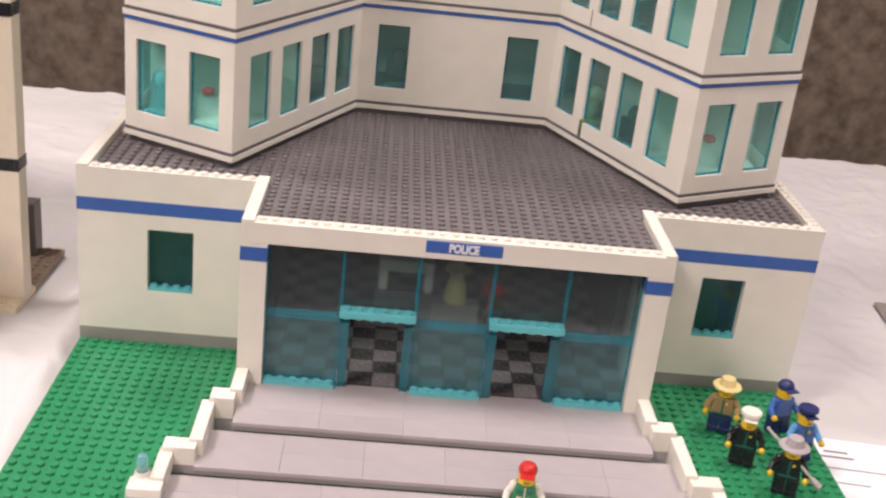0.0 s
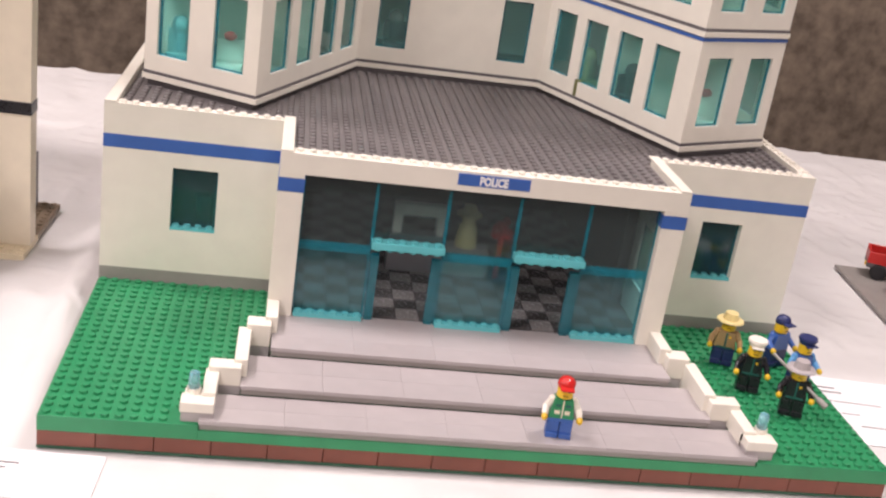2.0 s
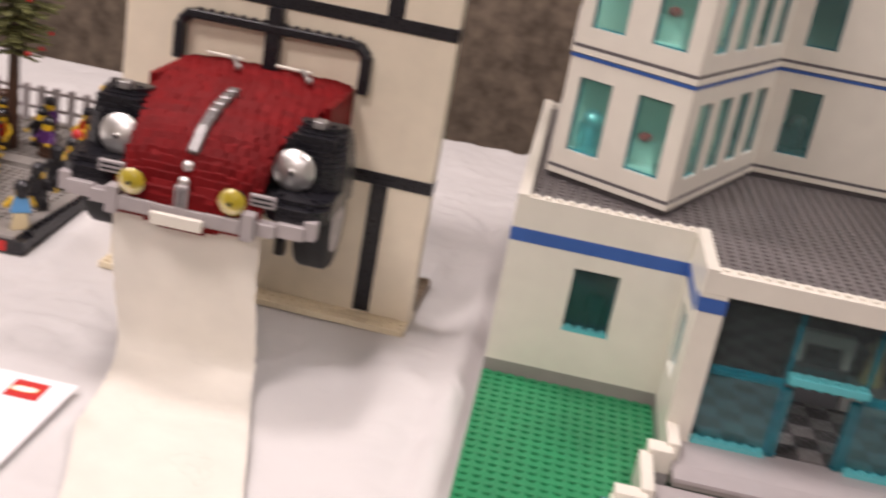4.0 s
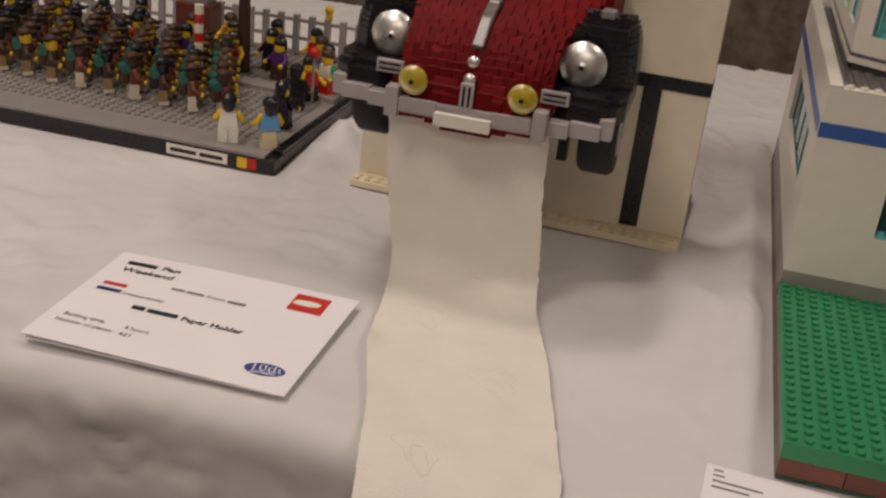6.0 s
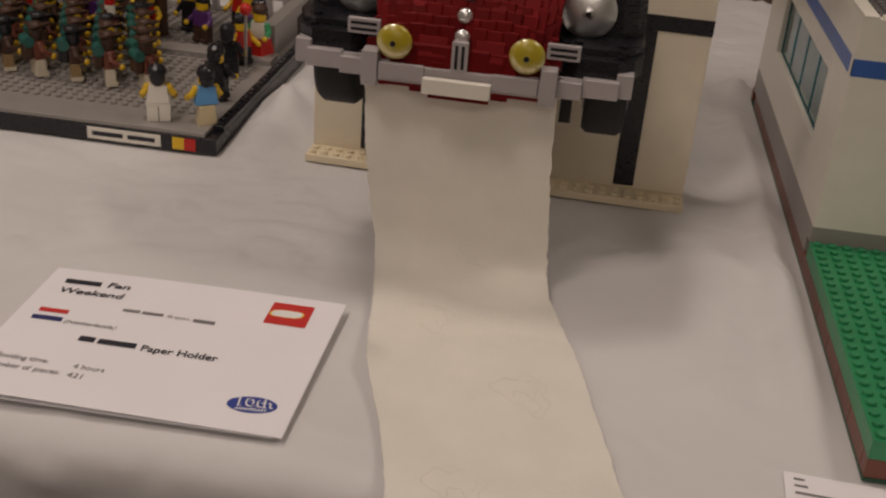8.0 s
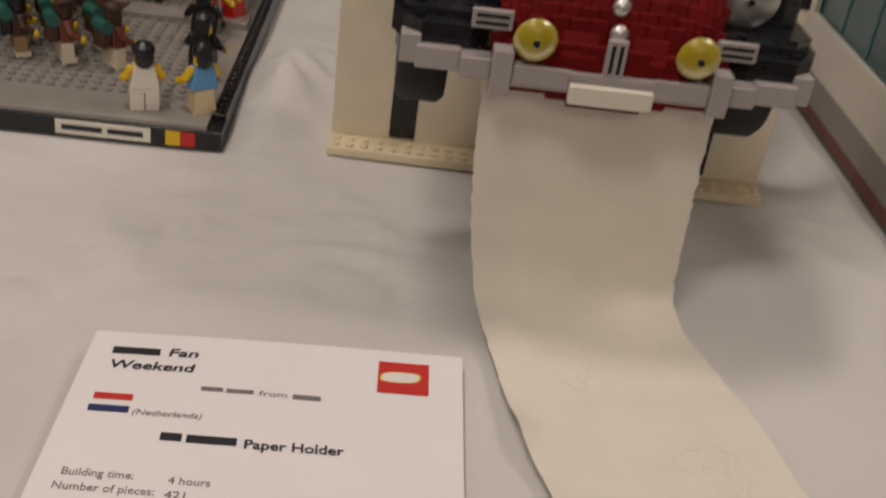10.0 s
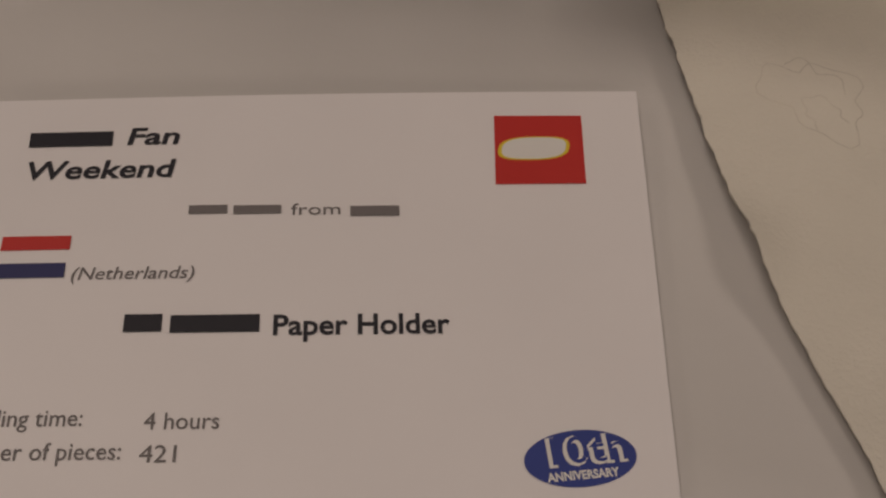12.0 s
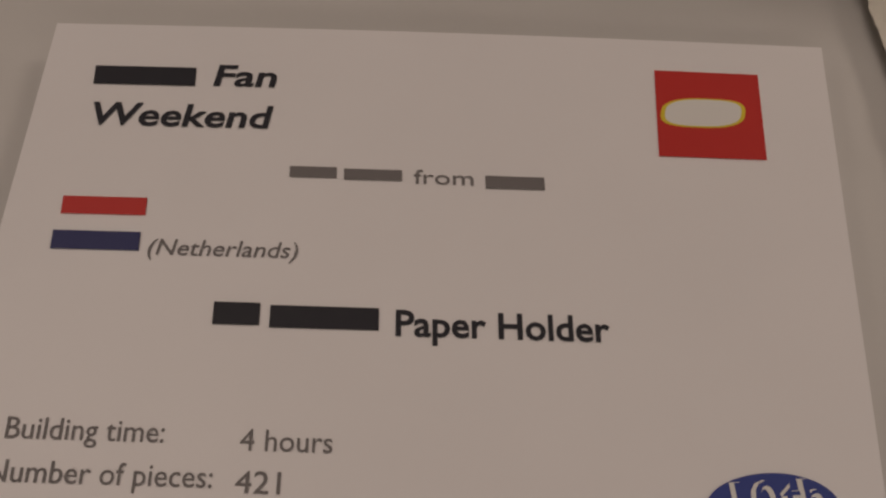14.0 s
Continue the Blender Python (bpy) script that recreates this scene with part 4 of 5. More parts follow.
def dish(at, r, mat, hub, name, label):
    """A round lamp that faces -y."""
    x, y, z = at
    bm = bmesh.new()
    rings = [(1.0, 0.0), (0.97, -0.0010), (0.80, -0.0030), (0.55, -0.0046), (0.28, -0.0054), (0.10, -0.0056)]
    loops = []
    for k, d in rings:
        loops.append([bm.verts.new((x + r * k * math.cos(a * math.pi / 14), y + d * r / 0.012, z + r * k * math.sin(a * math.pi / 14))) for a in range(28)])
    for p, q in zip(loops, loops[1:]):
        for a in range(28):
            bm.faces.new((p[a], q[a], q[(a + 1) % 28], p[(a + 1) % 28]))
    bm.faces.new(loops[-1])
    bm.faces.new(loops[0][::-1])
    lamp = part(name, bm, mat, car, label, True)
    part("hub", rod(bmesh.new(), (x, y - 0.0056 * r / 0.012 - 0.0008, z), (x, y - 0.002, z), 0.0014, sides=10), hub, lamp)
    part("socket", rod(bmesh.new(), (x, y + 0.0002, z), (x, y + 0.012, z), r * 0.6), BLACK, lamp)


for s in (-1, 1):
    dish((CX + s * 0.0575, 0.1420, 0.1470), 0.0140, CHROME, BLACK, "headlight", "domed silver headlight")
    dish((CX + s * 0.0318, 0.1010, 0.1325), 0.0086, AMBER, BLACK, "fog_lamp", "clear yellow fog lamp")
    # wings: layered black plates, rounded in plan and profile
    wing = part("wing", new_box(CX + s * 0.0655 - 0.014, CX + s * 0.0655 + 0.014, 0.152, 0.186, 0.128, 0.168), BLACK, car, "black front wing of layered plates")
    for i in range(16):
        z = 0.1215 + 0.0032 * i
        t = i / 15
        round_ = math.sqrt(max(1 - (max(t - 0.30, 0) / 0.74) ** 2, 0.03))
        y0 = 0.1130 if z < 0.1290 else 0.1210 if z < 0.1330 else 0.1445 + 0.026 * (1 - round_)
        y1 = 0.1760 + 0.016 * round_
        w = 0.0215 * (0.62 + 0.38 * round_)
        xo = CX + s * 0.0655
        layer = bmesh.new()
        pts = [(-w, y1), (-w, y0 + 0.016), (-w * 0.8, y0 + 0.006), (-w * 0.45, y0), (w * 0.45, y0), (w * 0.8, y0 + 0.006), (w, y0 + 0.016), (w, y1)]
        low = [layer.verts.new((xo + a, b, z)) for a, b in pts]
        top = [layer.verts.new((xo + a, b, z + 0.0031)) for a, b in pts]
        for k in range(8):
            layer.faces.new((low[k], low[(k + 1) % 8], top[(k + 1) % 8], top[k]))
        layer.faces.new(top)
        layer.faces.new(low[::-1])
        for q in (-0.5, 0.5):
            rod(layer, (xo + q * w, y0 + 0.007, z + 0.003), (xo + q * w, y0 + 0.007, z + 0.0046), 0.0023, sides=8)
        part("plate", layer, BLACK, wing)
    part("indicator", new_box(CX + s * 0.0655 - 0.004, CX + s * 0.0655 + 0.004, 0.160, 0.170, 0.1715, 0.1765, bevel=0.0006), SILVER, wing)
    # wheel behind the bumper
    tx = CX + s * 0.0720
    bm = bmesh.new()
    prof = [(-0.011, 0.018), (-0.011, 0.0275), (-0.008, 0.030), (0.008, 0.030), (0.011, 0.0275), (0.011, 0.018)]
    loops = [[bm.verts.new((tx + px, 0.175 + pr * math.cos(a * math.pi / 16), 0.104 + pr * math.sin(a * math.pi / 16))) for a in range(32)] for px, pr in prof]
    for p, q in zip(loops, loops[1:]):
        for a in range(32):
            bm.faces.new((p[a], q[a], q[(a + 1) % 32], p[(a + 1) % 32]))
    bm.faces.new(loops[0])
    bm.faces.new(loops[-1][::-1])
    bmesh.ops.recalc_face_normals(bm, faces=bm.faces)
    wheel = part("wheel", bm, RUBBER, car, "black tyre with a pale grey rim", True)
    part("rim", rod(bmesh.new(), (tx - 0.0118, 0.175, 0.104), (tx + 0.0118, 0.175, 0.104), 0.0175, sides=24), STEEL, wheel)
    part("hub", rod(bmesh.new(), (tx - 0.0128, 0.175, 0.104), (tx + 0.0128, 0.175, 0.104), 0.006, sides=16), SILVER, wheel)
    part("axle_arm", new_box(min(CX + s * 0.04, tx), max(CX + s * 0.04, tx), 0.170, 0.180, 0.101, 0.111), BLACK, car)
    if s > 0:
        part("hanger", new_box(CX + s * 0.0520 - 0.003, CX + s * 0.0520 + 0.003, 0.150, 0.158, 0.085, 0.12), BLACK, car)
# windscreen frame: a studded bar with bent ends, on the panel
ws = part("windscreen_frame", new_box(CX - 0.0640, CX + 0.0640, 0.2650, 0.2740, 0.2050, 0.2115, bevel=0.001), BLACK, car, "black windscreen frame with a middle post")
for x in (-0.0700, 0.0700):
    bm = new_box(CX + x - 0.0040, CX + x + 0.0040, 0.2650, 0.2740, 0.1740, 0.2015, bevel=0.0008)
    rod(bm, (CX + x, 0.2695, 0.2010), (CX + x * 0.90, 0.2695, 0.2083), 0.0045, sides=8)
    part("post", bm, BLACK, ws)
part("post", new_box(CX - 0.0055, CX + 0.0055, 0.2655, 0.2740, 0.1740, 0.2235), BLACK, ws)
bm = bmesh.new()
for k in range(15):
    rod(bm, (CX - 0.056 + 0.008 * k, 0.2695, 0.2115), (CX - 0.056 + 0.008 * k, 0.2695, 0.2132), 0.0024, sides=8)
part("bar_studs", bm, BLACK, ws)
for s in (-0.030, 0.022):
    bm = rod(bmesh.new(), (CX + s - 0.016, 0.2630, 0.1832), (CX + s + 0.010, 0.2630, 0.1828), 0.0014)
    part("wiper", bm, WHITE, ws)
    bm = rod(bmesh.new(), (CX + s + 0.004, 0.2625, 0.1835), (CX + s + 0.015, 0.2380, 0.1830), 0.0017)
    ball(bm, (CX + s + 0.016, 0.2360, 0.1832), 0.0028)
    part("wiper_arm", bm, SILVER, ws)

car.location.z += 0.002
car.location.y += 0.005

# ---- tissue paper strip from the holder over the table ----
LEFT = [(-0.2465, 0.1210, 0.1150), (-0.2450, 0.1225, 0.0750), (-0.2415, 0.1262, 0.0400), (-0.2378, 0.1245, 0.0180), (-0.2345, 0.1100, 0.0068), (-0.2295, 0.0820, 0.0050), (-0.2245, 0.0480, 0.0055), (-0.2170, 0.0180, 0.0040), (-0.2030, -0.0240, 0.0030), (-0.1940, -0.0600, 0.0030), (-0.1870, -0.0900, -0.0160), (-0.1850, -0.0950, -0.0600)]
RIGHT = [(-0.1500, 0.1210, 0.1150), (-0.1490, 0.1225, 0.0750), (-0.1465, 0.1272, 0.0400), (-0.1446, 0.1275, 0.0140), (-0.1415, 0.1130, 0.0062), (-0.1320, 0.0800, 0.0055), (-0.1235, 0.0500, 0.0070), (-0.1155, 0.0200, 0.0045), (-0.1045, -0.0240, 0.0030), (-0.0965, -0.0600, 0.0030), (-0.0905, -0.0900, -0.0160), (-0.0885, -0.0950, -0.0600)]


def spline(pts, s):
    k = min(int(s * (len(pts) - 1)), len(pts) - 2)
    f = s * (len(pts) - 1) - k
    p = [Vector(pts[max(min(k + d, len(pts) - 1), 0)]) for d in (-1, 0, 1, 2)]
    return 0.5 * ((2 * p[1]) + (p[2] - p[0]) * f + (2 * p[0] - 5 * p[1] + 4 * p[2] - p[3]) * f * f + (3 * p[1] - p[0] - 3 * p[2] + p[3]) * f ** 3)


def on_strip(s, u):
    a, b = spline(LEFT, s), spline(RIGHT, s)
    v = a.lerp(b, u)
    v.z += 0.0016 * noise.noise(Vector((s * 14, u * 3, 0))) * (0.3 + 0.7 * min(s * 3, 1)) + 0.0015 * math.sin(u * math.pi) * max(0.0, min(1.0, (0.55 - s) / 0.25))
    v.z += 0.0045 * math.exp(-((s - 0.60) / 0.035) ** 2) * max(0.0, 1 - u / 0.16) ** 2
    edge = 0.0008 * noise.noise(Vector((s * 60, 8, 1 if u > 0.5 else 5))) + 0.0006 * noise.noise(Vector((s * 170, 3, 1 if u > 0.5 else 5)))
    if u in (0.0, 1.0):
        v.x += edge - (0.0010 * math.exp(-((s - 0.615) / 0.02) ** 2) if u == 0.0 else 0.0)
    return v


bm = bmesh.new()
grid = [[bm.verts.new(on_strip(i / 240, j / 20)) for j in range(21)] for i in range(241)]
for i in range(240):
    for j in range(20):
        bm.faces.new((grid[i][j], grid[i][j + 1], grid[i + 1][j + 1], grid[i + 1][j]))
strip = part("tissue_paper", bm, TISSUE, None, "", True)
tagged(strip, "cream embossed tissue paper strip hanging from the toy car", "toilet paper")
mod = strip.modifiers.new("thickness", "SOLIDIFY")
mod.thickness = 0.0003
strip.modifiers.new("sharp_rim", "EDGE_SPLIT").split_angle = radians(40)
for s, u, turn in ((0.12, 0.34, 0.4), (0.27, 0.62, 2.0), (0.473, 0.30, 1.2), (0.63, 0.70, 0.2), (0.80, 0.30, 0.9)):
    bm = bmesh.new()
    for size, petals, shift, whole in ((0.0118, 3, 0.0, 1.0), (0.0052, 2, 0.006, 0.7), (0.0076, 4, -0.004, 0.4)):
        pts = []
        for k in range(37):
            a = k / 36 * 2 * math.pi * whole + turn
            r = size * (1 + 0.22 * math.sin(petals * a + turn) + 0.12 * math.sin(7 * a))
            pts.append(on_strip(s + (r * math.cos(a) + shift) / 0.36, u + r * math.sin(a) / 0.1) + Vector((0, -0.0002, 0.00034)))
        for k in range(36):
            rod(bm, pts[k], pts[k + 1], 0.00013, sides=4)
    part("embossed_outline", bm, EMBOSS, strip, "faint embossed outline")

# ---- name cards on the cloth ----
card = thing("exhibit_card", "folded white exhibit card with printed text and red square", "card", (-0.312, 0.018, 0.002))
CORNER = [(-0.3880, 0.0645, 0.0095), (-0.2422, 0.0768, 0.0045), (-0.2432, -0.0362, 0.0025), (-0.3890, -0.0405, 0.0060)]


def on_card(u, v):
    """A place on the card: u to the right, v down, 0 to 1."""
    a = Vector(CORNER[0]).lerp(Vector(CORNER[1]), u)
    b = Vector(CORNER[3]).lerp(Vector(CORNER[2]), u)
    p = a.lerp(b, v)
    p.z += 0.0008 * math.sin(u * math.pi) * (1 - v)
    return p


for drop, name, u0, u1 in ((0.0, "front_leaf", -0.004, 1.004), (0.0008, "back_leaf", 0.01, 0.975)):
    bm = bmesh.new()
    grid = [[bm.verts.new(on_card(u0 + (u1 - u0) * i / 16, j / 12) - Vector((0, 0, drop * (1 + 2.2 * (1 - i / 16))))) for j in range(13)] for i in range(17)]
    for i in range(16):
        for j in range(12):
            bm.faces.new((grid[i][j], grid[i][j + 1], grid[i + 1][j + 1], grid[i + 1][j]))
    leaf = part(name, bm, CARD, card, "", False)
    leaf.modifiers.new("thickness", "SOLIDIFY").thickness = 0.00025


def card_pose(u, v, lift=0.00025):
    p, px, py = on_card(u, v), on_card(min(u + 0.05, 1.1), v), on_card(u, v - 0.05)
    x = (px - p).normalized()
    n = x.cross((py - p).normalized()).normalized()
    y = n.cross(x)
    m = Matrix((x, y, n)).transposed().to_4x4()
    m.translation = p + n * lift
    return m


# writing on the card; names and makers' words are plain bars
def print_text(text, u, v, size, mat, fit, bold=0.0, shear=0.0):
    return letters("printed_text", text, size, card_pose(u, v), mat, card, bold, shear, fit=fit)


def print_bar(u, v, w, h, mat, lift=0.00025, name="printed_bar"):
    return bar(name, w, h, card_pose(u, v, lift), mat, card)


print_bar(0.060, 0.131, 0.0180, 0.0040, INK)
print_text("Fan", 0.202, 0.129, 0.0066, INK, 0.0114, 0.00012, 0.15)
print_text("Weekend", 0.064, 0.214, 0.0068, INK, 0.0318, 0.00012, 0.15)
print_bar(0.315, 0.308, 0.0082, 0.0022, GREYINK)
print_bar(0.380, 0.310, 0.0102, 0.0022, GREYINK)
print_text("from", 0.464, 0.314, 0.0042, GREYINK, 0.0106, 0.0, 0.0)
print_bar(0.552, 0.319, 0.0106, 0.0026, GREYINK)
print_bar(0.060, 0.387, 0.0140, 0.0034, REDINK, name="flag_stripe")
print_bar(0.058, 0.451, 0.0144, 0.0035, NAVYINK, name="flag_stripe")
print_text("(Netherlands)", 0.164, 0.457, 0.0043, GREYINK, 0.0249, 0.0, 0.2)
print_bar(0.253, 0.573, 0.0075, 0.0040, INK)
print_bar(0.316, 0.576, 0.0178, 0.0040, INK)
print_text("Paper Holder", 0.455, 0.583, 0.0066, INK, 0.0358, 0.00012)
print_text("Building time:", 0.058, 0.761, 0.0050, GREYINK, 0.0238)
print_text("4 hours", 0.303, 0.769, 0.0050, GREYINK, 0.0142)
print_text("Number of pieces:", 0.050, 0.825, 0.0050, GREYINK, 0.0333)
print_text("421", 0.304, 0.831, 0.0050, GREYINK, 0.0068)
badge = print_bar(0.769, 0.245, 0.0205, 0.0196, REDINK, name="red_badge")
for v in badge.data.vertices:
    v.co.x += v.co.y * 0.07
bm = bmesh.new()
ring = [bm.verts.new((0.0097 + 0.0082 * math.copysign(abs(math.cos(a)) ** 0.7, math.cos(a)) + 0.0016 * math.sin(a), 0.0100 + 0.0034 * math.copysign(abs(math.sin(a)) ** 0.7, math.sin(a)), 0.00012)) for a in [k * math.pi / 16 for k in range(32)]]
bm.faces.new(ring)
for name, k, mat, z in (("badge_edge", 1.0, YELLOWINK, 0.0), ("badge_shape", 0.90, WHITEINK, 0.00006)):
    b2 = bm.copy()
    for v in b2.verts:
        v.co = Vector((0.0097 + (v.co.x - 0.0097) * k, 0.0100 + (v.co.y - 0.0100) * k, v.co.z + z))
    ob = new(name, mesh_of(b2, mat, name))
    ob.parent = badge
bm.free()
bm = bmesh.new()
bm.faces.new([bm.verts.new((0.0110 * math.cos(k * math.pi / 24), 0.0058 * math.sin(k * math.pi / 24), 0)) for k in range(48)])
oval = new("blue_oval", mesh_of(bm, BLUEINK, "blue_oval"))
oval.parent = card
oval.matrix_basis = Matrix.Translation(-card.location) @ card_pose(0.876, 0.830) @ pose(0, 0, 0, 0, 0, 5)
for text, x, y, size, fit, bold, mat, z in (("10th", -0.0078, -0.0012, 0.0080, 0.0154, 0.00034, WHITEINK, 0.0001), ("10th", -0.0074, -0.0010, 0.0080, 0.0147, 0.0, BLUEINK, 0.0002), ("ANNIVERSARY", -0.0070, -0.0042, 0.0024, 0.0140, 0.00008, WHITEINK, 0.0001)):
    ob = letters("oval_lettering", text, size, pose(0, 0, 0), mat, card, bold, fit=fit)
    ob.parent = oval
    ob.matrix_basis = pose(x, y, z)


def small_card(label, x, y, turn, w, d, lines):
    c = thing("paper_label", label, "card", (x, y, 0.0))
    m = pose(x, y, -0.0009, 0, 0, turn)
    ob = new("sheet", mesh_of(new_box(0, w, -d, 0, 0, 0.0004), CARD, "sheet"))
    ob.parent, ob.matrix_basis = c, Matrix.Translation(-c.location) @ m
    for lx, ly, lw, lh in lines:
        bar("printed_bar", lw, lh, m @ pose(lx, -ly, 0.0005), GREYINK, c)
    return c


small_card("small white label with four printed lines beside the base", -0.0325, -0.0010, -3, 0.072, 0.045, [(0.004, 0.005, 0.0045, 0.0014), (0.004, 0.0095, 0.0055, 0.0014), (0.004, 0.0145, 0.024, 0.0016), (0.004, 0.0195, 0.018, 0.0016)])
small_card("white exhibit card half under the green base", 0.5130, 0.172, -6, 0.140, 0.100, [(0.022, 0.019, 0.017, 0.0022), (0.018, 0.026, 0.024, 0.0022), (0.018, 0.040, 0.050, 0.0012), (0.010, 0.058, 0.035, 0.0012), (0.040, 0.075, 0.05, 0.0015)])

# ---- crowd display on a black-edged grey plate ----
plaza = thing("toy_parade_plate", "grey toy brick ground plate with a black edge", "toy base", (-0.55, 0.41, 0))
PX0, PX1, PY0, PY1 = -0.780, -0.3710, 0.2520, 0.5600
part("edge", new_box(PX0, PX1, PY0, PY1, 0.0, 0.0112, bevel=0.0003), BLACK, plaza, "black edge")
part("ground_plate", new_box(PX0, PX1 - 0.008, PY0 + 0.001, PY1, 0.0113, 0.0144, bevel=0.0003), GREY, plaza)
part("side_edge", new_box(PX1 - 0.0078, PX1, PY0 + 0.016, PY1, 0.0113, 0.0150, bevel=0.0003), BLACK, plaza, "black studded edge")
studs("edge_studs", [(PX1 - 0.004, PY0 + 0.02 + 0.008 * k, 0.0150) for k in range(34)], BLACK, plaza)
studs("ground_studs", [(PX0 + 0.004 + 0.008 * i, PY0 + 0.034 + 0.008 * j, 0.0144) for i in range(49) for j in range(32)], GREY, plaza, sides=8)
part("back_kerb", new_box(-0.560, PX1 - 0.009, 0.405, 0.425, 0.0145, 0.0190, bevel=0.0003), GREY, plaza)
tag = part("name_tile", new_box(-0.4600, -0.4090, PY0 - 0.0007, PY0, 0.0015, 0.0098, bevel=0.0002), WHITE, plaza, "white name tile")
part("printed_bar", new_box(-0.4565, -0.4350, PY0 - 0.0009, PY0 - 0.0007, 0.0042, 0.0072), INK, tag)
part("printed_bar", new_box(-0.4320, -0.4130, PY0 - 0.0009, PY0 - 0.0007, 0.0042, 0.0072), INK, tag)
part("flag_tile", new_box(-0.4010, -0.3930, PY0 - 0.0007, PY0, 0.0015, 0.0098), YELLOW, plaza)
part("flag_tile", new_box(-0.3929, -0.3850, PY0 - 0.0007, PY0, 0.0015, 0.0098), RED, plaza)
fence = thing("toy_fence", "light grey toy fence of posts and rails", "toy fence", (-0.5, 0.55, 0.0144))
for k in range(24):
    x = -0.765 + 0.0163 * k
    part("post", new_box(x - 0.003, x + 0.003, 0.538, 0.544, 0.0163, 0.055, bevel=0.0005), STEEL, fence)
for z in (0.030, 0.048):
    part("rail", new_box(-0.77, -0.385, 0.5395, 0.5425, z, z + 0.003), STEEL, fence)
part("low_wall", new_box(-0.395, -0.384, 0.430, 0.540, 0.0145, 0.040, bevel=0.0005), GREY, fence)

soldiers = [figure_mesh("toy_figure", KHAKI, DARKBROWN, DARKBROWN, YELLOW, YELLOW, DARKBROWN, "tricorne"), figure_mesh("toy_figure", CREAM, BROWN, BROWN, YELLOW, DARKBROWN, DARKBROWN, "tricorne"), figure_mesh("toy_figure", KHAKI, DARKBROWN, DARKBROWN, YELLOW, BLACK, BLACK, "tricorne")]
rng = random.Random(11)
MARCH = "rows of marching toy figures"
for row in range(6):
    for col in range(13):
        x, y = -0.446 - 0.0270 * col - 0.009 * row, 0.3170 + 0.0215 * row + 0.002 * col
        if x > -0.44 or x < -0.77:
            continue
        toy(soldiers[rng.randrange(3)], (x + rng.uniform(-0.002, 0.002), y + rng.uniform(-0.002, 0.002), 0.0161), rng.uniform(115, 140), "toy marcher in green and brown with white boots on plate", MARCH)
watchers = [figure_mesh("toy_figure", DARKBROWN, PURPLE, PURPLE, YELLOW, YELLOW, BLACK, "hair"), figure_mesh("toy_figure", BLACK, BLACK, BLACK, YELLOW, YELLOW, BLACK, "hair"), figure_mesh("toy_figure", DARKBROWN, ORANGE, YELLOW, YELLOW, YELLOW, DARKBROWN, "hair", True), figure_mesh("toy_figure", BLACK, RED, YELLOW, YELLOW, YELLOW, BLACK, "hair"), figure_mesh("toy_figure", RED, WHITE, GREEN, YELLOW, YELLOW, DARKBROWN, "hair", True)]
WATCH = "toy onlookers behind the parade"
for k in range(26):
    x, y = -0.405 - 0.0150 * k + rng.uniform(-0.004, 0.004), 0.440 + 0.03 * (k % 3) + rng.uniform(-0.006, 0.006)
    toy(watchers[rng.randrange(4)], (x, y, 0.0161), rng.uniform(-40, 40), "toy onlooker in dark clothes on the grey plate", WATCH)
toy(watchers[4], (-0.3935, 0.4200, 0.0191), -20, "toy figure with red skirt and white top by wall", WATCH)
toy(watchers[1], (-0.3930, 0.3180, 0.0161), 170, "toy figure in black clothes with dark brown hair", WATCH)
toy(watchers[1], (-0.4020, 0.3690, 0.0161), 190, "toy figure in black clothes with dark brown hair", WATCH)
toy(watchers[3], (-0.4020, 0.4000, 0.0161), 60, "toy figure holding a red ball on a grey pole", WATCH)
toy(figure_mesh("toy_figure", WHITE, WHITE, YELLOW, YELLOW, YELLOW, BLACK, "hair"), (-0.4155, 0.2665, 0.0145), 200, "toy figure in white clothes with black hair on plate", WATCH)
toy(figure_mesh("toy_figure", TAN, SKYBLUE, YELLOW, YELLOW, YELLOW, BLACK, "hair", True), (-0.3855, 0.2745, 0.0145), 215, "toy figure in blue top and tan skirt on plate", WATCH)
bm = rod(bmesh.new(), (-0.3965, 0.394, 0.0161), (-0.3965, 0.394, 0.058), 0.0012, slot=0)
ball(bm, (-0.3965, 0.394, 0.0605), 0.0048, slot=1)
tagged(part("toy_lantern_pole", bm, [SILVER, RED]), "red ball on a thin grey pole among the toy onlookers", "toy pole")

pole = thing("toy_striped_pole", "red and white striped toy pole among the marchers", "toy pole", (-0.498, 0.381, 0.0161))
for k in range(9):
    part("stripe_ring", rod(bmesh.new(), (-0.498, 0.381, 0.0161 + 0.008 * k), (-0.498, 0.381, 0.0161 + 0.008 * (k + 1)), 0.0040, sides=14), RED if k % 2 else WHITE, pole)
bm = rod(bmesh.new(), (-0.4382, 0.5410, 0.0552), (-0.4382, 0.5410, 0.0610), 0.0040, 0.0030)
ball(bm, (-0.4382, 0.5410, 0.0640), 0.0046)
tagged(part("toy_finial", bm, YELLOW), "small yellow toy finial on top of the fence", "toy ornament")

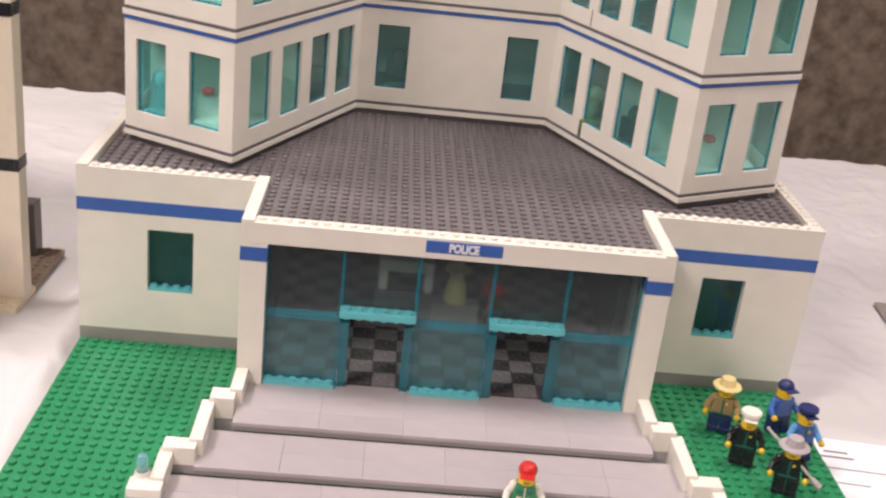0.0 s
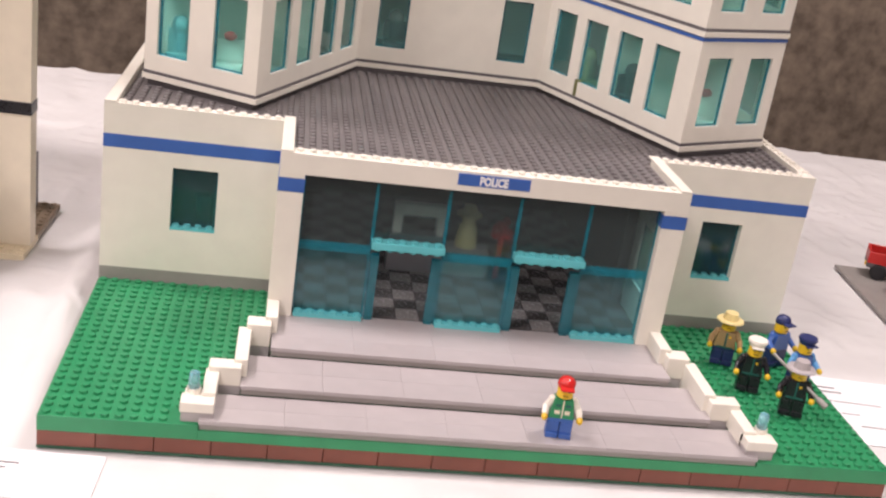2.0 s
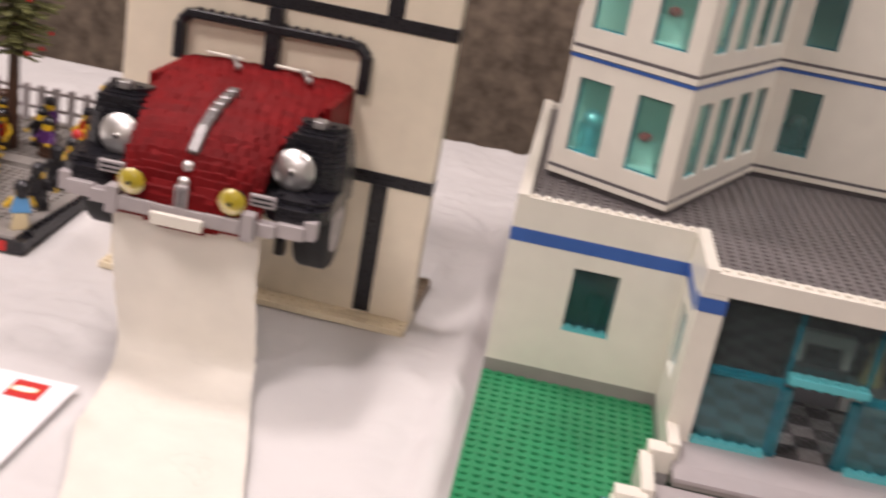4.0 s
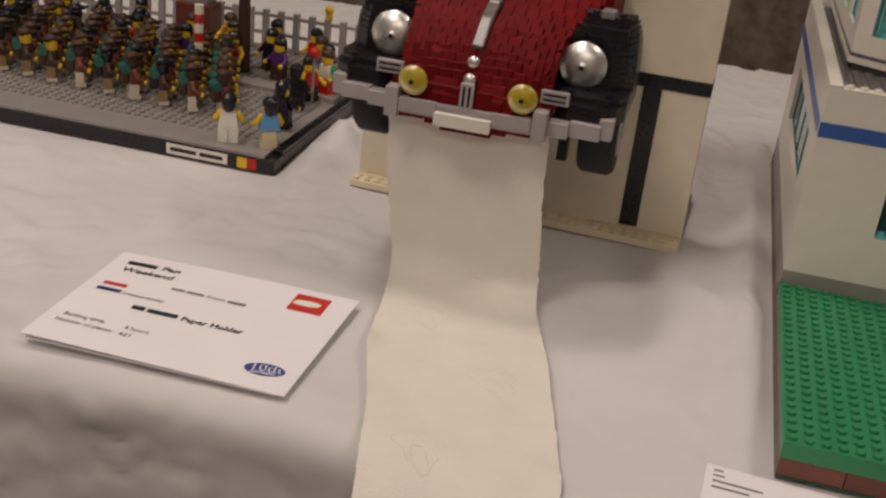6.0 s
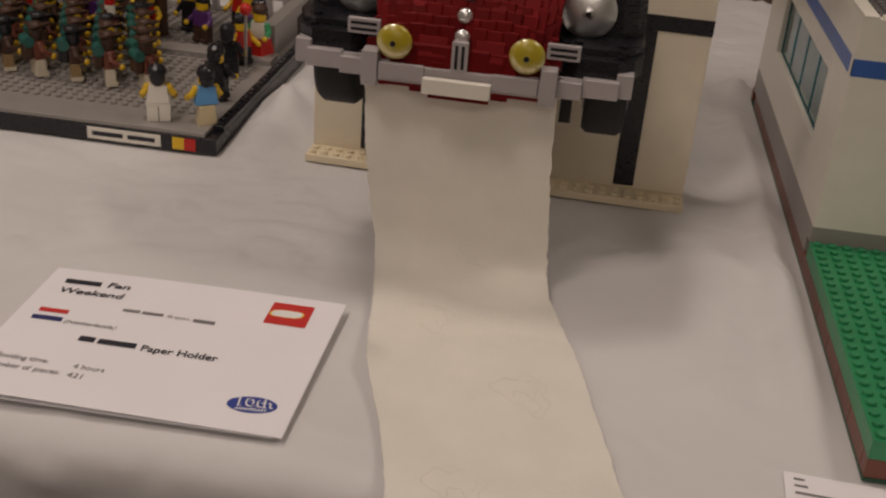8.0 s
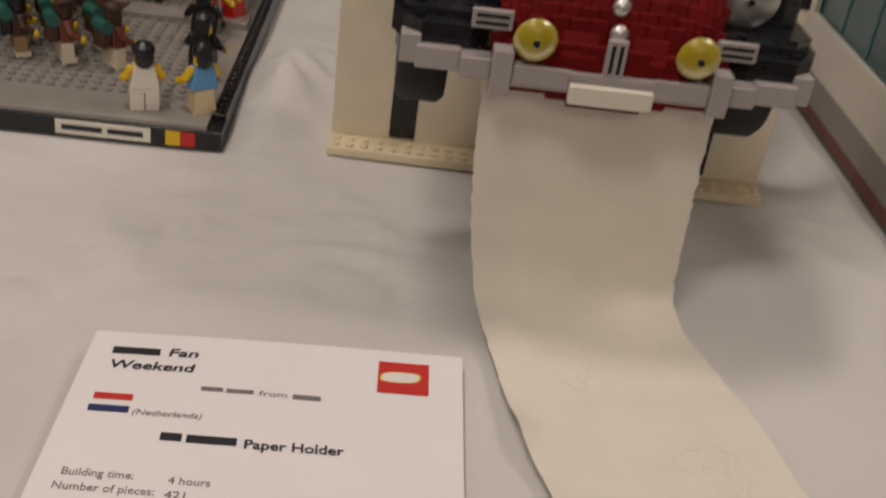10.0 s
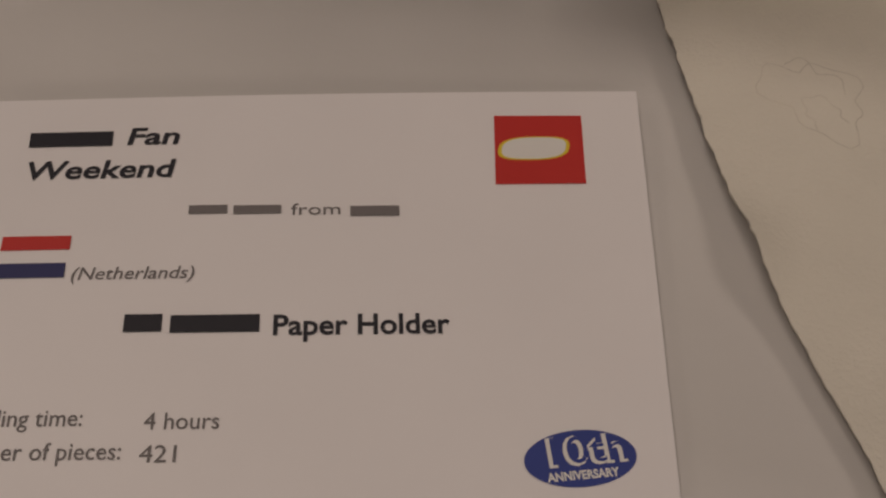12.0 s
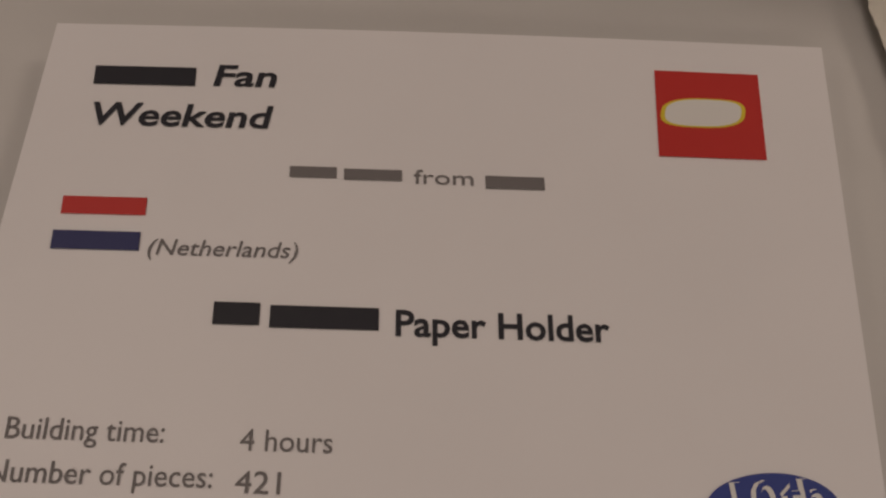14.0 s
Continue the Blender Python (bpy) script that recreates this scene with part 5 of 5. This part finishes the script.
# tree with layered fronds and red blossoms
tree = thing("toy_tree", "tall toy tree with dark trunk, olive fronds, red blossoms", "toy tree", (-0.487, 0.450, 0.0161))
bm = rod(bmesh.new(), (-0.487, 0.45, 0.0161), (-0.487, 0.45, 0.12), 0.0065, 0.0045)
rod(bm, (-0.487, 0.45, 0.12), (-0.487, 0.45, 0.21), 0.0045, 0.002)
part("trunk", bm, DARKBROWN, tree)
frond = bmesh.new()
for k in range(5):
    box(frond, 0.006 * k, 0.006 * k + 0.0052, -0.0045 + 0.0005 * k, 0.0045 - 0.0005 * k, -0.0008 * k, 0.0018 - 0.0008 * k, 0, 0.0004)
frond = mesh_of(frond, OLIVE, "frond")
blossom = mesh_of(ball(bmesh.new(), (0, 0, 0), 0.0030, (1, 1, 0.7), u=8, v=6), RED, "blossom")
for level in range(15):
    z = 0.108 + 0.0075 * level
    reach = 0.55 + 0.75 * math.sin(math.pi * (level + 1.5) / 17)
    for k in range(9):
        a = 40 * k + 17 * level + rng.uniform(-8, 8)
        ob = new("frond", frond)
        ob.parent = tree
        ob.matrix_basis = Matrix.Translation(-tree.location) @ pose(-0.487, 0.45, z + rng.uniform(-0.002, 0.002), 0, rng.uniform(-14, 10), a) @ Matrix.Scale(reach * rng.uniform(0.8, 1.15), 4)
        if rng.random() < 0.22:
            r = 0.031 * reach
            ob = new("blossom", blossom)
            ob.parent = tree
            ob.location = Vector((-0.487 + r * math.cos(radians(a)), 0.45 + r * math.sin(radians(a)), z + 0.004)) - tree.location

# monument with a yellow figure on top, beside the tree
mon = thing("toy_monument", "grey toy monument with orange trim and a yellow top figure", "toy monument", (-0.560, 0.505, 0.0161))
part("plinth", new_box(-0.578, -0.542, 0.492, 0.518, 0.0163, 0.060, bevel=0.0006), BROWN, mon)
part("block", new_box(-0.574, -0.546, 0.494, 0.516, 0.0602, 0.100, bevel=0.0006), GREY, mon)
part("trim", new_box(-0.575, -0.571, 0.493, 0.4965, 0.0602, 0.100), ORANGE, mon)
bm = rod(bmesh.new(), (-0.560, 0.505, 0.1001), (-0.560, 0.505, 0.116), 0.005, 0.004)
ball(bm, (-0.560, 0.505, 0.120), 0.0048)
part("top_figure", bm, YELLOW, mon)

# ---- grey plate with a small red vehicle at the far side of the station ----
yard = thing("toy_road_plate", "flat dark grey toy road plate on the cloth", "toy base", (0.80, 0.42, 0))
m = pose(0.672, 0.414, 0, 0, 0, -5)
ob = new("plate", mesh_of(new_box(0, 0.256, -0.256, 0, 0.0, 0.0032, bevel=0.0004), GREY, "plate"))
ob.parent, ob.matrix_basis = yard, Matrix.Translation(-yard.location) @ m
wagon = thing("toy_red_truck", "small red toy truck with black wheels on the grey plate", "toy truck", (0.724, 0.388, 0.0033))


def wagon_part(name, bm, mat):
    o = new(name, mesh_of(bm, mat, name))
    o.parent, o.matrix_basis = wagon, pose(0, 0, 0, 0, 0, -24)
    return o


wagon_part("body", new_box(-0.032, 0.040, -0.014, 0.014, 0.010, 0.0145, bevel=0.0005), DARK)
bed = bmesh.new()
box(bed, -0.032, 0.012, -0.0145, -0.0125, 0.0147, 0.0260, 0, 0.0004)
box(bed, -0.032, 0.012, 0.0125, 0.0145, 0.0147, 0.0260, 0, 0.0004)
box(bed, -0.032, -0.030, -0.0125, 0.0125, 0.0147, 0.0260, 0, 0.0004)
wagon_part("bed", bed, RED)
wagon_part("cab", new_box(0.014, 0.038, -0.014, 0.014, 0.0147, 0.036, bevel=0.0010), RED)
wagon_part("headlight", new_box(-0.0335, -0.0322, -0.010, -0.006, 0.011, 0.014), YELLOW)
for wx in (-0.020, 0.026):
    for wy in (-0.0150, 0.0150):
        wagon_part("wheel", rod(bmesh.new(), (wx, wy - 0.003, 0.0075), (wx, wy + 0.003, 0.0075), 0.0075, sides=18), RUBBER)
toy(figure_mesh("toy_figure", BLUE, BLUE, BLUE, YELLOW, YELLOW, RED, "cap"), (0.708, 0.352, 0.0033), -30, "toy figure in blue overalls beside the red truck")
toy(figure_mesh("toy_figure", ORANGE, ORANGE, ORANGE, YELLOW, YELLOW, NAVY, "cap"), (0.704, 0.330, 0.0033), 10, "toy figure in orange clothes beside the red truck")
